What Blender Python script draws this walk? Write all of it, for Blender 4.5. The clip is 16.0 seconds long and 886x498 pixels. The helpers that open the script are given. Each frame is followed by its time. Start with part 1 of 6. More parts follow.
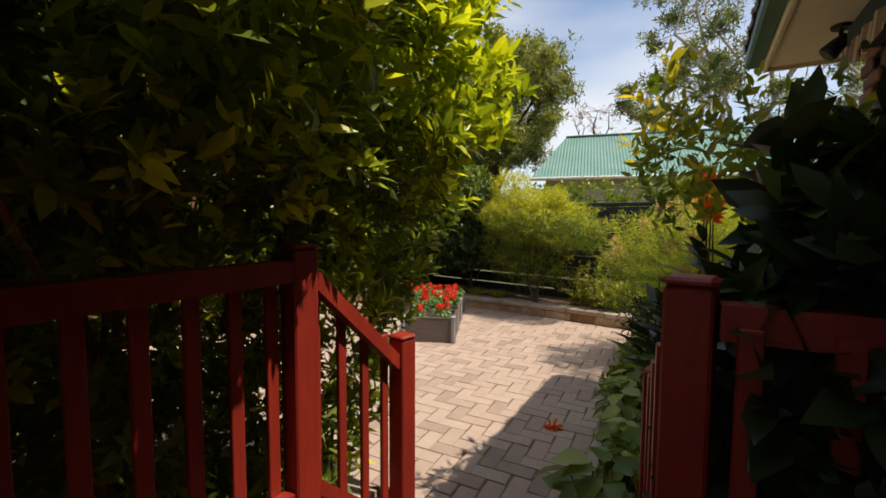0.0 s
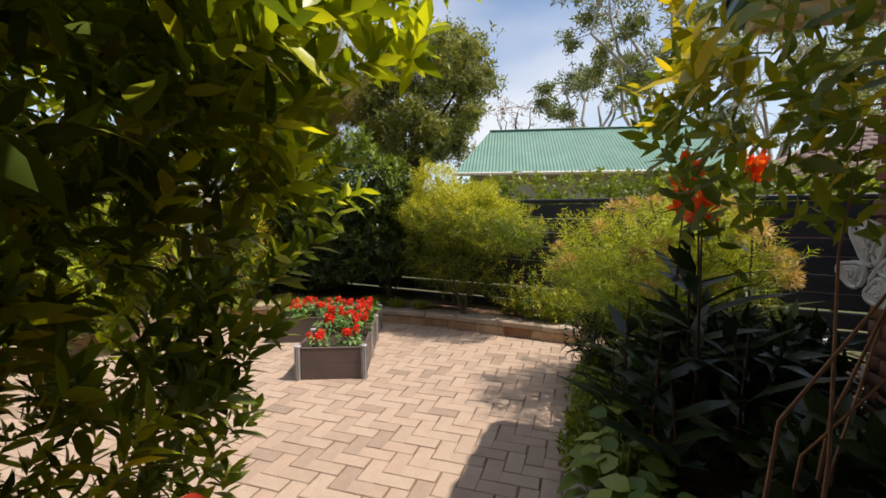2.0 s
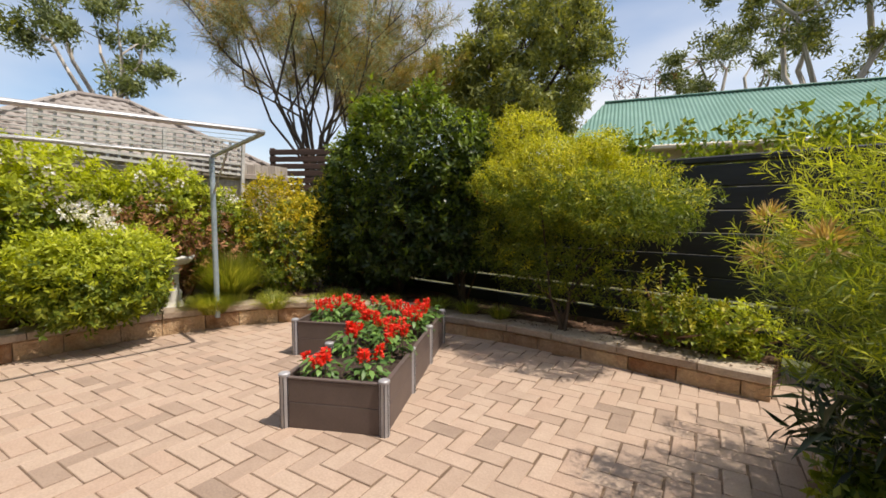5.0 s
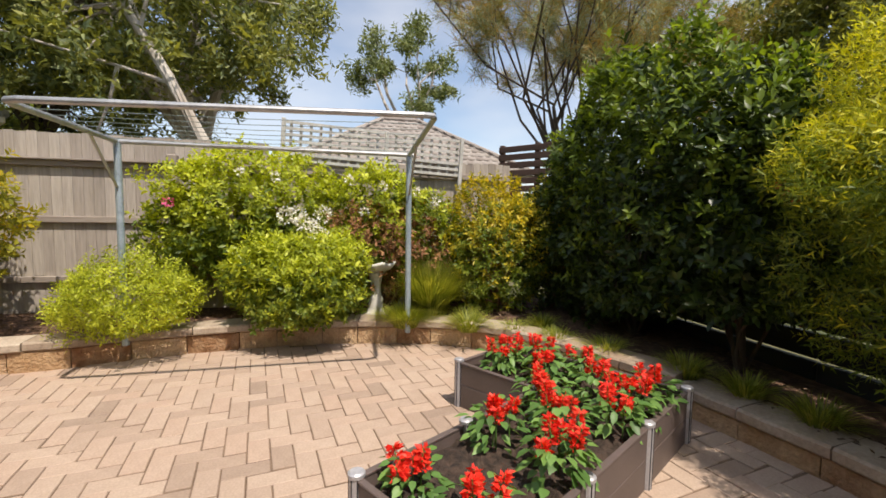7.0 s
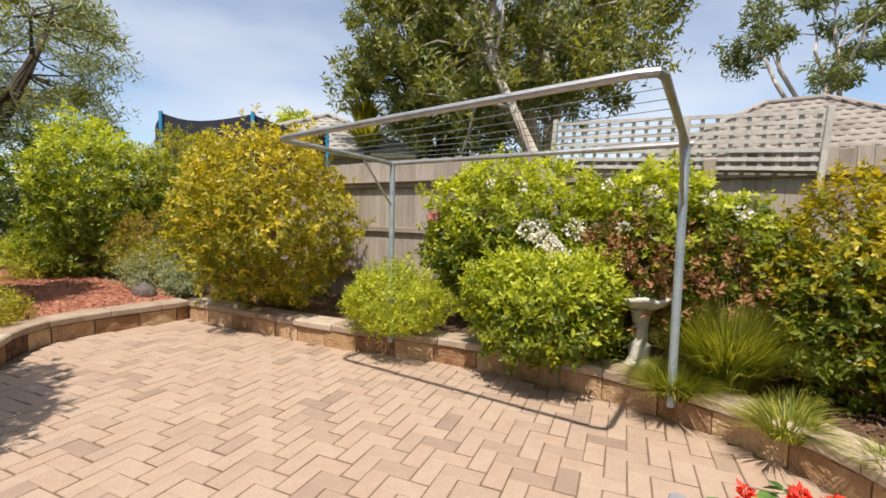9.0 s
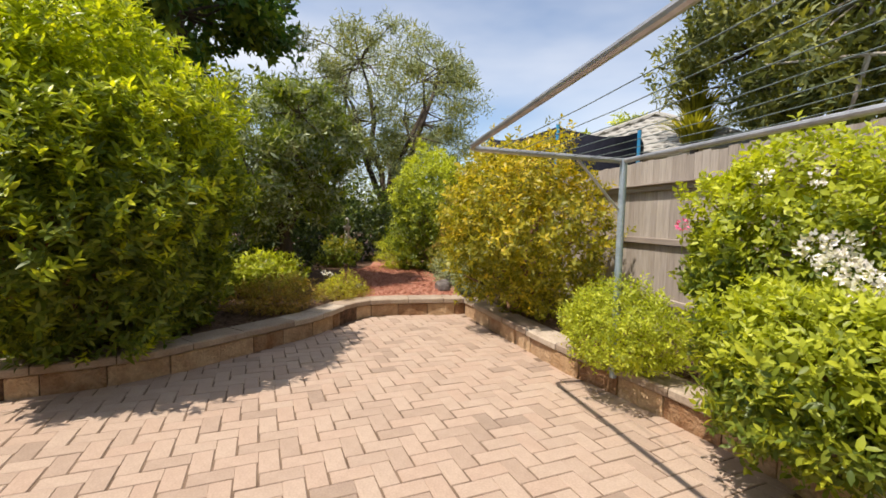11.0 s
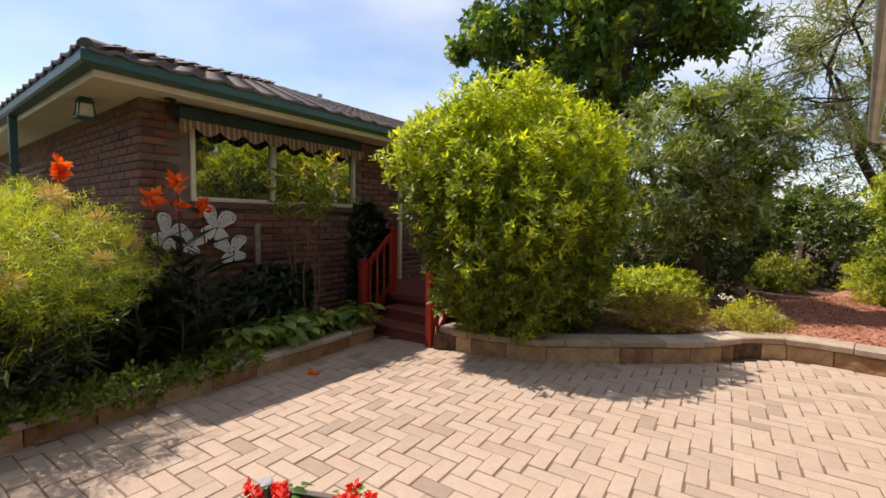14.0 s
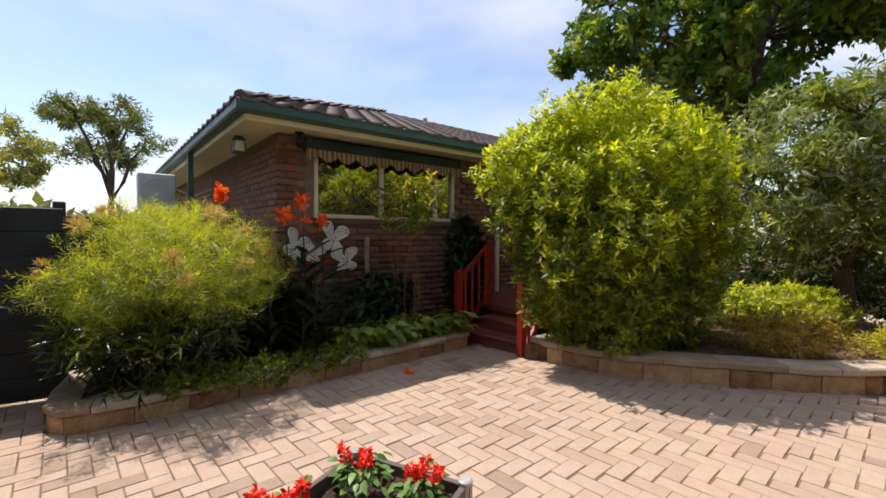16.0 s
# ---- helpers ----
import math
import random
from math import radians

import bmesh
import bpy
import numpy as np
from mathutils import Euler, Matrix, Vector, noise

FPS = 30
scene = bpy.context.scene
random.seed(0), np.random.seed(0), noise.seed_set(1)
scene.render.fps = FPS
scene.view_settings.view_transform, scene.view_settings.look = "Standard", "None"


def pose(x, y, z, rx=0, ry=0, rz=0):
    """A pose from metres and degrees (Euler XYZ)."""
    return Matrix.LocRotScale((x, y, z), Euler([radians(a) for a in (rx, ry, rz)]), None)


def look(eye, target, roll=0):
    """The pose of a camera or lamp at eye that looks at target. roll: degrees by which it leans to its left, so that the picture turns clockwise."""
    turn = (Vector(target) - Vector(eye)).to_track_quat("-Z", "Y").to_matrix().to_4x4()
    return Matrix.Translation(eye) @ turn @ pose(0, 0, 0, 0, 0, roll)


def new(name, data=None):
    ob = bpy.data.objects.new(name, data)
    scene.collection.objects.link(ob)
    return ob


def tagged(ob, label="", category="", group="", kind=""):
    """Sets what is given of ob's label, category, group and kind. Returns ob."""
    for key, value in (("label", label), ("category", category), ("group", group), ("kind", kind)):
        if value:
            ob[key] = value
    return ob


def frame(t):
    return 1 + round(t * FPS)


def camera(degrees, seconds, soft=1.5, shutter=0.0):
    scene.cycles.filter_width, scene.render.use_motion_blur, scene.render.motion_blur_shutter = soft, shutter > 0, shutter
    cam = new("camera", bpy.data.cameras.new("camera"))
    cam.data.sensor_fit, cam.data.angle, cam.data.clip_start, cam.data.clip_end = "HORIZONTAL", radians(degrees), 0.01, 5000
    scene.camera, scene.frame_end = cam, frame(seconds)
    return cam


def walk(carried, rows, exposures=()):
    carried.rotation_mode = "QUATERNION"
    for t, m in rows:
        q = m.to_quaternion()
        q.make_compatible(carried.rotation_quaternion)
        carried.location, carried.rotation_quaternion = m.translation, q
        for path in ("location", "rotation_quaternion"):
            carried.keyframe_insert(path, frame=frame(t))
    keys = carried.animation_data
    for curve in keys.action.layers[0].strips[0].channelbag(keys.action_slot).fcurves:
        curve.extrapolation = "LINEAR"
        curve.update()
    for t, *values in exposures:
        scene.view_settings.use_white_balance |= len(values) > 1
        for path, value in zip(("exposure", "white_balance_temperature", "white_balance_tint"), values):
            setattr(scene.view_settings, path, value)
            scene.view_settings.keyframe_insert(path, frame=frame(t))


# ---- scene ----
cam = camera(91.8, 16.0, soft=1.65)
METRES, EYE, TILT, LEAN, TURN = 8.0, 1.5, 0.0, 0.0, 38.4
ROWS = [
    (0.0, 0.0, 0.0, 0.0, 0.02, -3.87, -0.32),
    (0.5, 0.0038, 0.0276, 0.002, -2.68, -4.1, -0.29),
    (1.0, 0.0093, 0.0654, 0.0036, -6.04, -4.19, -0.22),
    (1.5, 0.0141, 0.0988, 0.0061, -8.54, -4.25, -0.11),
    (2.0, 0.0215, 0.1338, 0.0054, -10.06, -4.29, -0.01),
    (2.5, 0.0308, 0.1683, 0.0044, -10.4, -4.47, 0.01),
    (3.0, 0.0397, 0.2017, 0.0002, -10.1, -4.87, 0.03),
    (5.5, 0.083, 0.3932, -0.0312, 11.2, -4.43, -0.38),
    (6.0, 0.087, 0.4383, -0.0276, 19.85, -4.47, -0.53),
    (6.5, 0.0913, 0.4817, -0.0267, 28.04, -4.48, -0.69),
    (7.0, 0.0917, 0.5251, -0.0246, 38.67, -4.45, -0.88),
    (7.5, 0.0894, 0.5666, -0.022, 48.96, -4.46, -0.98),
    (8.0, 0.0865, 0.6087, -0.0211, 60.36, -4.5, -1.15),
    (8.5, 0.0777, 0.6451, -0.019, 71.76, -4.28, -1.19),
    (9.0, 0.0641, 0.6845, -0.0165, 85.09, -4.09, -1.26),
    (9.5, 0.054, 0.7209, -0.0165, 96.81, -4.0, -1.38),
    (10.0, 0.036, 0.7563, -0.017, 108.95, -3.99, -1.38),
    (12.5, -0.0738, 0.8458, -0.0025, 158.02, -4.14, -1.11),
    (13.0, -0.0838, 0.8505, 0.0003, 168.95, -4.10, -0.98),
    (13.5, -0.0917, 0.8551, -0.0002, 178.08, -3.91, -0.84),
    (14.0, -0.1023, 0.8612, -0.0022, 185.77, -3.71, -0.75),
    (14.5, -0.1116, 0.8688, -0.0016, 191.09, -3.46, -0.61),
    (15.0, -0.1199, 0.8753, -0.0029, 195.31, -2.93, -0.53),
    (15.5, -0.1256, 0.8802, -0.0046, 198.21, -2.39, -0.49),
    (16.0, -0.1307, 0.8849, -0.0067, 200.05, -1.78, -0.42),
]
walk(cam, [(t, pose(0, 0, EYE, TILT, LEAN, TURN) @ pose(METRES * x, METRES * y, METRES * z, 90 + pitch, roll, yaw)) for t, x, y, z, yaw, pitch, roll in ROWS],
     [(0.0, 0.2, 6900, 12), (9.5, 0.28, 6900, 12), (12.5, 0.34, 6800, 12), (16.0, 0.36, 6800, 14)])

# ---- world, sun ----
SUN = Vector((1.36, 0.47, 2.85)).normalized()
world = bpy.data.worlds.new("sky")
scene.world = world
world.use_nodes = True
wn, wl = world.node_tree.nodes, world.node_tree.links
bg = wn["Background"]
sky = wn.new("ShaderNodeTexSky")
sky.sky_type, sky.sun_disc = "NISHITA", False
sky.sun_elevation = math.asin(SUN.z)
sky.sun_rotation = math.atan2(SUN.x, SUN.y)
sky.air_density, sky.dust_density, sky.ozone_density = 1.0, 0.8, 2.0
tco = wn.new("ShaderNodeTexCoord")
wmap = wn.new("ShaderNodeMapping")
wmap.inputs["Scale"].default_value = (1.0, 1.3, 3.2)
wl.new(tco.outputs["Generated"], wmap.inputs["Vector"])
cn = wn.new("ShaderNodeTexNoise")
cn.inputs["Scale"].default_value, cn.inputs["Detail"].default_value, cn.inputs["Roughness"].default_value = 1.5, 5.0, 0.45
wl.new(wmap.outputs[0], cn.inputs["Vector"])
cr = wn.new("ShaderNodeValToRGB")
cr.color_ramp.elements[0].position, cr.color_ramp.elements[1].position = 0.36, 0.82
wl.new(cn.outputs[0], cr.inputs[0])
cm = wn.new("ShaderNodeMix")
cm.data_type = "RGBA"
cm.inputs["B"].default_value = (5.5, 5.75, 6.15, 1)
wl.new(cr.outputs[0], cm.inputs["Factor"])
wl.new(sky.outputs[0], cm.inputs["A"])
wl.new(cm.outputs["Result"], bg.inputs["Color"])
bg.inputs["Strength"].default_value = 0.15
sun = new("sun", bpy.data.lights.new("sun", "SUN"))
sun.data.energy, sun.data.angle, sun.data.color = 4.6, radians(0.6), (1.0, 0.95, 0.86)
sun.matrix_world = look((0, 0, 30), Vector((0, 0, 30)) - SUN)


# ---- materials ----
def material(name):
    m = bpy.data.materials.new(name)
    m.use_nodes = True
    n, l = m.node_tree.nodes, m.node_tree.links
    return m, n, l, n["Principled BSDF"]


def ramp(n, l, fac, stops):
    r = n.new("ShaderNodeValToRGB")
    while len(r.color_ramp.elements) < len(stops):
        r.color_ramp.elements.new(0.5)
    for e, (p, c) in zip(r.color_ramp.elements, stops):
        e.position, e.color = p, (*c, 1)
    l.new(fac, r.inputs[0])
    return r.outputs[0]


def noise_fac(n, l, scale, detail=4, stretch=(1, 1, 1), rough=0.55):
    tc = n.new("ShaderNodeTexCoord")
    mp = n.new("ShaderNodeMapping")
    mp.inputs["Scale"].default_value = stretch
    l.new(tc.outputs["Object"], mp.inputs["Vector"])
    t = n.new("ShaderNodeTexNoise")
    t.inputs["Scale"].default_value, t.inputs["Detail"].default_value, t.inputs["Roughness"].default_value = scale, detail, rough
    l.new(mp.outputs[0], t.inputs["Vector"])
    return t.outputs[0]


def mixc(n, l, kind, fac, a, b):
    m = n.new("ShaderNodeMix")
    m.data_type, m.blend_type = "RGBA", kind
    if isinstance(fac, (int, float)):
        m.inputs["Factor"].default_value = fac
    else:
        l.new(fac, m.inputs["Factor"])
    for key, v in (("A", a), ("B", b)):
        if isinstance(v, tuple):
            m.inputs[key].default_value = (*v, 1)
        else:
            l.new(v, m.inputs[key])
    return m.outputs["Result"]


def bump(n, l, b, fac, strength=0.3, dist=0.01):
    k = n.new("ShaderNodeBump")
    k.inputs["Strength"].default_value, k.inputs["Distance"].default_value = strength, dist
    l.new(fac, k.inputs["Height"])
    l.new(k.outputs[0], b.inputs["Normal"])


def surface(name, c0, c1, rough=0.7, scale=6, fine=60, metal=0.0, relief=0.3, rand="", c2=None, stretch=(1, 1, 1), dist=0.006, wear=0.5, odd=0.8):
    """Two-scale mottled surface. rand: 'object' or 'island' adds a tone of its own to each piece."""
    m, n, l, b = material(name)
    f1, f2 = noise_fac(n, l, scale, 5, stretch), noise_fac(n, l, fine, 3, stretch)
    col = ramp(n, l, f1, [(0.32, c0), (0.68, c1)])
    if rand:
        if rand == "object":
            r = n.new("ShaderNodeObjectInfo").outputs["Random"]
        else:
            r = n.new("ShaderNodeNewGeometry").outputs["Random Per Island"]
        tone = ramp(n, l, r, [(0.0, tuple(v * odd for v in c0)), (0.1, c0), (0.5, c1), (1.0, c2 or c1)])
        col = mixc(n, l, "MIX", 0.62, col, tone)
    grain = ramp(n, l, f2, [(0.3, (0.72, 0.72, 0.72)), (0.7, (1.12, 1.12, 1.12))])
    col = mixc(n, l, "MULTIPLY", wear, col, grain)
    l.new(col, b.inputs["Base Color"])
    b.inputs["Roughness"].default_value, b.inputs["Metallic"].default_value = rough, metal
    bump(n, l, b, f2, relief, dist)
    return m


def leaf_mat(name, dark, mid, light, gloss=0.42, through_it=0.42, gain=1.6):
    dark, mid, light = (tuple(min(v * g, 0.9) for v in c) for c, g in ((dark, 0.8 * gain), (mid, gain), (light, gain * 1.1)))
    m, n, l, b = material(name)
    r = n.new("ShaderNodeNewGeometry").outputs["Random Per Island"]
    big = noise_fac(n, l, 2.2, 3)
    fac = n.new("ShaderNodeMath")
    fac.operation = "MULTIPLY_ADD"
    fac.inputs[1].default_value = 0.55
    l.new(r, fac.inputs[0])
    half = n.new("ShaderNodeMath")
    half.operation = "MULTIPLY"
    half.inputs[1].default_value = 0.45
    l.new(big, half.inputs[0])
    l.new(half.outputs[0], fac.inputs[2])
    col = ramp(n, l, fac.outputs[0], [(0.12, dark), (0.5, mid), (0.85, light)])
    l.new(col, b.inputs["Base Color"])
    b.inputs["Roughness"].default_value = gloss
    b.inputs["Specular IOR Level"].default_value = 0.35
    tr = n.new("ShaderNodeBsdfTranslucent")
    l.new(mixc(n, l, "MULTIPLY", 1.0, col, (1.5, 1.45, 0.5)), tr.inputs["Color"])
    ms = n.new("ShaderNodeMixShader")
    ms.inputs[0].default_value = through_it
    out = n["Material Output"]
    l.new(b.outputs[0], ms.inputs[1])
    l.new(tr.outputs[0], ms.inputs[2])
    l.new(ms.outputs[0], out.inputs["Surface"])
    return m


M = {}
M["paver"] = surface("clay_paver", (0.355, 0.252, 0.19), (0.47, 0.352, 0.272), 0.8, 9, 90, relief=0.35, rand="object", c2=(0.435, 0.30, 0.225), wear=0.55, odd=0.62)
M["paver_rest"] = surface("clay_paver_rest", (0.355, 0.252, 0.19), (0.47, 0.352, 0.272), 0.8, 9, 90, relief=0.35, rand="island", c2=(0.435, 0.30, 0.225), wear=0.55, odd=0.62)
M["sand"] = surface("joint_sand", (0.12, 0.075, 0.048), (0.23, 0.155, 0.105), 0.95, 5, 120)
M["stone"] = surface("sandstone", (0.24, 0.105, 0.04), (0.66, 0.47, 0.29), 0.85, 9, 42, relief=1.0, rand="object", c2=(0.42, 0.25, 0.12), dist=0.02, wear=0.7)
M["cap"] = surface("sandstone_cap", (0.26, 0.18, 0.125), (0.52, 0.43, 0.34), 0.85, 5, 55, relief=0.6, rand="object", c2=(0.34, 0.24, 0.165), dist=0.01, wear=0.7)
M["soil"] = surface("bark_soil", (0.06, 0.03, 0.018), (0.20, 0.11, 0.065), 0.95, 14, 60, relief=0.8, dist=0.03, wear=0.9)
M["redmulch"] = surface("red_mulch", (0.36, 0.12, 0.07), (0.60, 0.28, 0.19), 0.95, 12, 70, relief=0.9, dist=0.03, wear=0.9)
M["grass_ground"] = surface("ground", (0.06, 0.075, 0.025), (0.13, 0.11, 0.05), 0.95, 0.6, 8)
M["brick"] = surface("house_brick", (0.105, 0.05, 0.04), (0.27, 0.11, 0.065), 0.8, 7, 60, relief=0.5, rand="object", c2=(0.16, 0.095, 0.08), wear=0.65, odd=0.55)
M["brick_rest"] = surface("house_brick_rest", (0.105, 0.05, 0.04), (0.27, 0.11, 0.065), 0.8, 7, 60, relief=0.5, rand="island", c2=(0.16, 0.095, 0.08), wear=0.65, odd=0.55)
M["mortar"] = surface("mortar", (0.16, 0.12, 0.10), (0.24, 0.19, 0.155), 0.95, 8, 90)
M["cream"] = surface("cream_paint", (0.66, 0.56, 0.40), (0.74, 0.64, 0.48), 0.55, 2, 30, relief=0.05, wear=0.2)
M["soffit"] = surface("soffit_board", (0.70, 0.63, 0.50), (0.78, 0.71, 0.58), 0.7, 1.5, 30, relief=0.05, wear=0.2)
M["gutter"] = surface("green_gutter", (0.030, 0.085, 0.075), (0.045, 0.115, 0.10), 0.4, 3, 40, relief=0.05, wear=0.25)
M["rooftile"] = surface("brown_roof_tile", (0.085, 0.062, 0.060), (0.18, 0.135, 0.125), 0.8, 5, 40, relief=0.4, rand="island", c2=(0.13, 0.095, 0.09))
M["greyroof"] = surface("grey_roof_tile", (0.30, 0.29, 0.27), (0.44, 0.42, 0.39), 0.85, 3, 30, rand="island", c2=(0.36, 0.35, 0.33))
M["weathered_tile"] = surface("weathered_grey_brown_tile", (0.24, 0.20, 0.18), (0.38, 0.34, 0.31), 0.85, 3, 30, rand="island", c2=(0.31, 0.27, 0.25))
M["browntile"] = surface("terracotta_brown_tile", (0.17, 0.105, 0.09), (0.29, 0.20, 0.175), 0.85, 3, 30, rand="island", c2=(0.23, 0.155, 0.14))
M["redpaint"] = surface("red_stained_timber", (0.2, 0.014, 0.007), (0.34, 0.03, 0.013), 0.5, 5, 50, relief=0.25, stretch=(1, 1, 0.12), wear=0.5)
M["deck"] = surface("red_deck_timber", (0.13, 0.03, 0.022), (0.21, 0.06, 0.045), 0.6, 6, 60, relief=0.3, stretch=(0.15, 1, 1))
M["blackfence"] = surface("black_painted_sleeper", (0.010, 0.012, 0.016), (0.024, 0.028, 0.036), 0.6, 4, 40, relief=0.4, stretch=(0.1, 1, 1))
M["paling"] = surface("weathered_paling", (0.30, 0.25, 0.215), (0.47, 0.41, 0.355), 0.85, 4, 45, relief=0.5, stretch=(1, 1, 0.1), rand="object", c2=(0.40, 0.34, 0.30), wear=0.7)
M["rail"] = surface("weathered_rail", (0.24, 0.19, 0.16), (0.40, 0.34, 0.29), 0.85, 4, 45, relief=0.5, stretch=(1, 0.1, 1))
M["darkslat"] = surface("dark_brown_slat", (0.045, 0.025, 0.018), (0.11, 0.06, 0.042), 0.7, 5, 40, relief=0.3, stretch=(0.1, 1, 1))
M["lattice"] = surface("grey_lattice", (0.44, 0.42, 0.39), (0.60, 0.575, 0.54), 0.85, 5, 40, relief=0.3)
M["galv"] = surface("galvanised_pipe", (0.36, 0.36, 0.365), (0.52, 0.52, 0.525), 0.45, 8, 60, metal=0.7, relief=0.1, wear=0.4)
M["bluepole"] = surface("blue_grey_pole", (0.30, 0.37, 0.42), (0.42, 0.49, 0.53), 0.45, 8, 60, metal=0.3, relief=0.1)
M["wire"] = surface("line_wire", (0.10, 0.14, 0.13), (0.16, 0.2, 0.19), 0.5)
M["planter"] = surface("brown_plastic_planter", (0.105, 0.078, 0.070), (0.135, 0.100, 0.090), 0.5, 5, 80, relief=0.1, wear=0.3)
M["planterpost"] = surface("silver_planter_post", (0.36, 0.35, 0.37), (0.46, 0.45, 0.47), 0.4, 5, 80, metal=0.3, relief=0.05)
M["groove"] = surface("dark_groove_shade", (0.015, 0.014, 0.02), (0.03, 0.028, 0.035), 0.6)
M["pots"] = surface("potting_soil", (0.025, 0.015, 0.010), (0.09, 0.055, 0.038), 0.95, 25, 110, relief=0.9, dist=0.02, wear=0.9)
M["bark"] = surface("dark_bark", (0.055, 0.038, 0.028), (0.13, 0.095, 0.07), 0.9, 8, 40, relief=0.8, stretch=(1, 1, 0.3), dist=0.02)
M["palebark"] = surface("pale_gum_bark", (0.38, 0.31, 0.25), (0.62, 0.56, 0.50), 0.8, 2.5, 25, relief=0.4, stretch=(1, 1, 0.3))
M["twig"] = surface("reddish_twig", (0.18, 0.09, 0.05), (0.30, 0.17, 0.10), 0.85, 8, 50, relief=0.4)
M["concrete"] = surface("pale_concrete", (0.50, 0.48, 0.43), (0.68, 0.65, 0.59), 0.9, 6, 60, relief=0.5)
M["rock"] = surface("dark_rock", (0.09, 0.075, 0.07), (0.24, 0.20, 0.18), 0.9, 5, 30, relief=0.9, dist=0.03)
M["palerock"] = surface("pale_rock", (0.40, 0.35, 0.31), (0.62, 0.57, 0.52), 0.9, 6, 40, relief=0.7, dist=0.02)
M["colorbond"] = surface("green_steel_roof", (0.115, 0.235, 0.19), (0.155, 0.285, 0.235), 0.5, 1.5, 30, relief=0.05, wear=0.25)
M["redbrickfar"] = surface("far_red_brick", (0.26, 0.085, 0.06), (0.37, 0.13, 0.09), 0.85, 10, 40)
M["farwall"] = surface("far_cream_wall", (0.50, 0.43, 0.35), (0.62, 0.55, 0.46), 0.85, 3, 30)
M["net"] = surface("dark_navy_net", (0.012, 0.014, 0.03), (0.03, 0.03, 0.055), 0.8, 10, 90)
M["bluesteel"] = surface("bright_blue_pole", (0.03, 0.26, 0.52), (0.05, 0.34, 0.62), 0.4, 5, 40, relief=0.05)
M["metalgrey"] = surface("grey_enamel", (0.52, 0.54, 0.56), (0.62, 0.64, 0.66), 0.5, 3, 30, relief=0.05, wear=0.2)
M["darkmetal"] = surface("dark_metal", (0.02, 0.02, 0.022), (0.045, 0.043, 0.042), 0.45, 6, 50, metal=0.5)
M["white"] = surface("white_painted_metal", (0.62, 0.60, 0.57), (0.80, 0.78, 0.75), 0.6, 9, 60, relief=0.1)
M["awning"] = surface("dark_green_canvas", (0.014, 0.03, 0.028), (0.025, 0.05, 0.045), 0.8, 4, 120)
M["unlit_backing"] = surface("dark_interior", (0.02, 0.02, 0.022), (0.04, 0.038, 0.036), 0.9, 3, 30)
M["white_flower"] = leaf_mat("white_petal", (0.72, 0.66, 0.68), (0.82, 0.78, 0.80), (0.86, 0.85, 0.86), 0.6, 0.25, gain=1.0)
M["pink_flower"] = leaf_mat("pink_petal", (0.62, 0.06, 0.20), (0.75, 0.10, 0.28), (0.80, 0.20, 0.36), 0.6, 0.25, gain=1.0)
M["red_flower"] = leaf_mat("red_petal", (0.72, 0.02, 0.012), (0.86, 0.04, 0.025), (0.9, 0.1, 0.05), 0.55, 0.2, gain=1.0)
M["orange_flower"] = leaf_mat("orange_petal", (0.70, 0.06, 0.01), (0.85, 0.13, 0.02), (0.90, 0.24, 0.05), 0.5, 0.3, gain=1.0)
M["rust_leaf"] = leaf_mat("rusty_young_leaf", (0.22, 0.05, 0.02), (0.38, 0.11, 0.04), (0.45, 0.18, 0.06), 0.5, 0.3, gain=1.0)
M["peach_flower"] = leaf_mat("peach_bloom", (0.50, 0.28, 0.10), (0.60, 0.42, 0.18), (0.66, 0.52, 0.28), 0.6, 0.25, gain=1.0)

# foliage
M["lf_big"] = leaf_mat("leaf_glossy_lime", (0.09, 0.132, 0.013), (0.235, 0.28, 0.02), (0.45, 0.445, 0.032), 0.36)
M["lf_dark"] = leaf_mat("leaf_dark_hedge", (0.015, 0.028, 0.008), (0.034, 0.058, 0.013), (0.08, 0.115, 0.022), 0.36, 0.25, gain=1.2)
M["lf_hedgetip"] = leaf_mat("leaf_hedge_tip", (0.06, 0.095, 0.014), (0.11, 0.155, 0.02), (0.17, 0.215, 0.03), 0.4, gain=1.4)
M["lf_gold"] = leaf_mat("leaf_golden_fine", (0.13, 0.16, 0.016), (0.285, 0.285, 0.022), (0.46, 0.41, 0.035), 0.55, 0.35)
M["lf_yellow"] = leaf_mat("leaf_variegated_yellow", (0.085, 0.1, 0.013), (0.25, 0.22, 0.02), (0.47, 0.35, 0.033), 0.4)
M["lf_olive"] = leaf_mat("leaf_olive", (0.075, 0.085, 0.014), (0.18, 0.175, 0.02), (0.32, 0.28, 0.035), 0.42)
M["lf_lime"] = leaf_mat("leaf_lime_green", (0.12, 0.155, 0.018), (0.258, 0.285, 0.026), (0.396, 0.41, 0.05), 0.45)
M["lf_mid"] = leaf_mat("leaf_mid_green", (0.04, 0.068, 0.012), (0.1, 0.135, 0.02), (0.19, 0.205, 0.03), 0.42)
M["lf_grass"] = leaf_mat("grass_blade", (0.075, 0.105, 0.018), (0.17, 0.19, 0.033), (0.33, 0.3, 0.075), 0.5)
M["lf_gum"] = leaf_mat("gum_leaf", (0.045, 0.062, 0.026), (0.10, 0.12, 0.046), (0.18, 0.19, 0.075), 0.5, 0.25)
M["lf_gumlight"] = leaf_mat("gum_leaf_olive", (0.08, 0.09, 0.025), (0.17, 0.175, 0.042), (0.27, 0.26, 0.07), 0.5, 0.3)
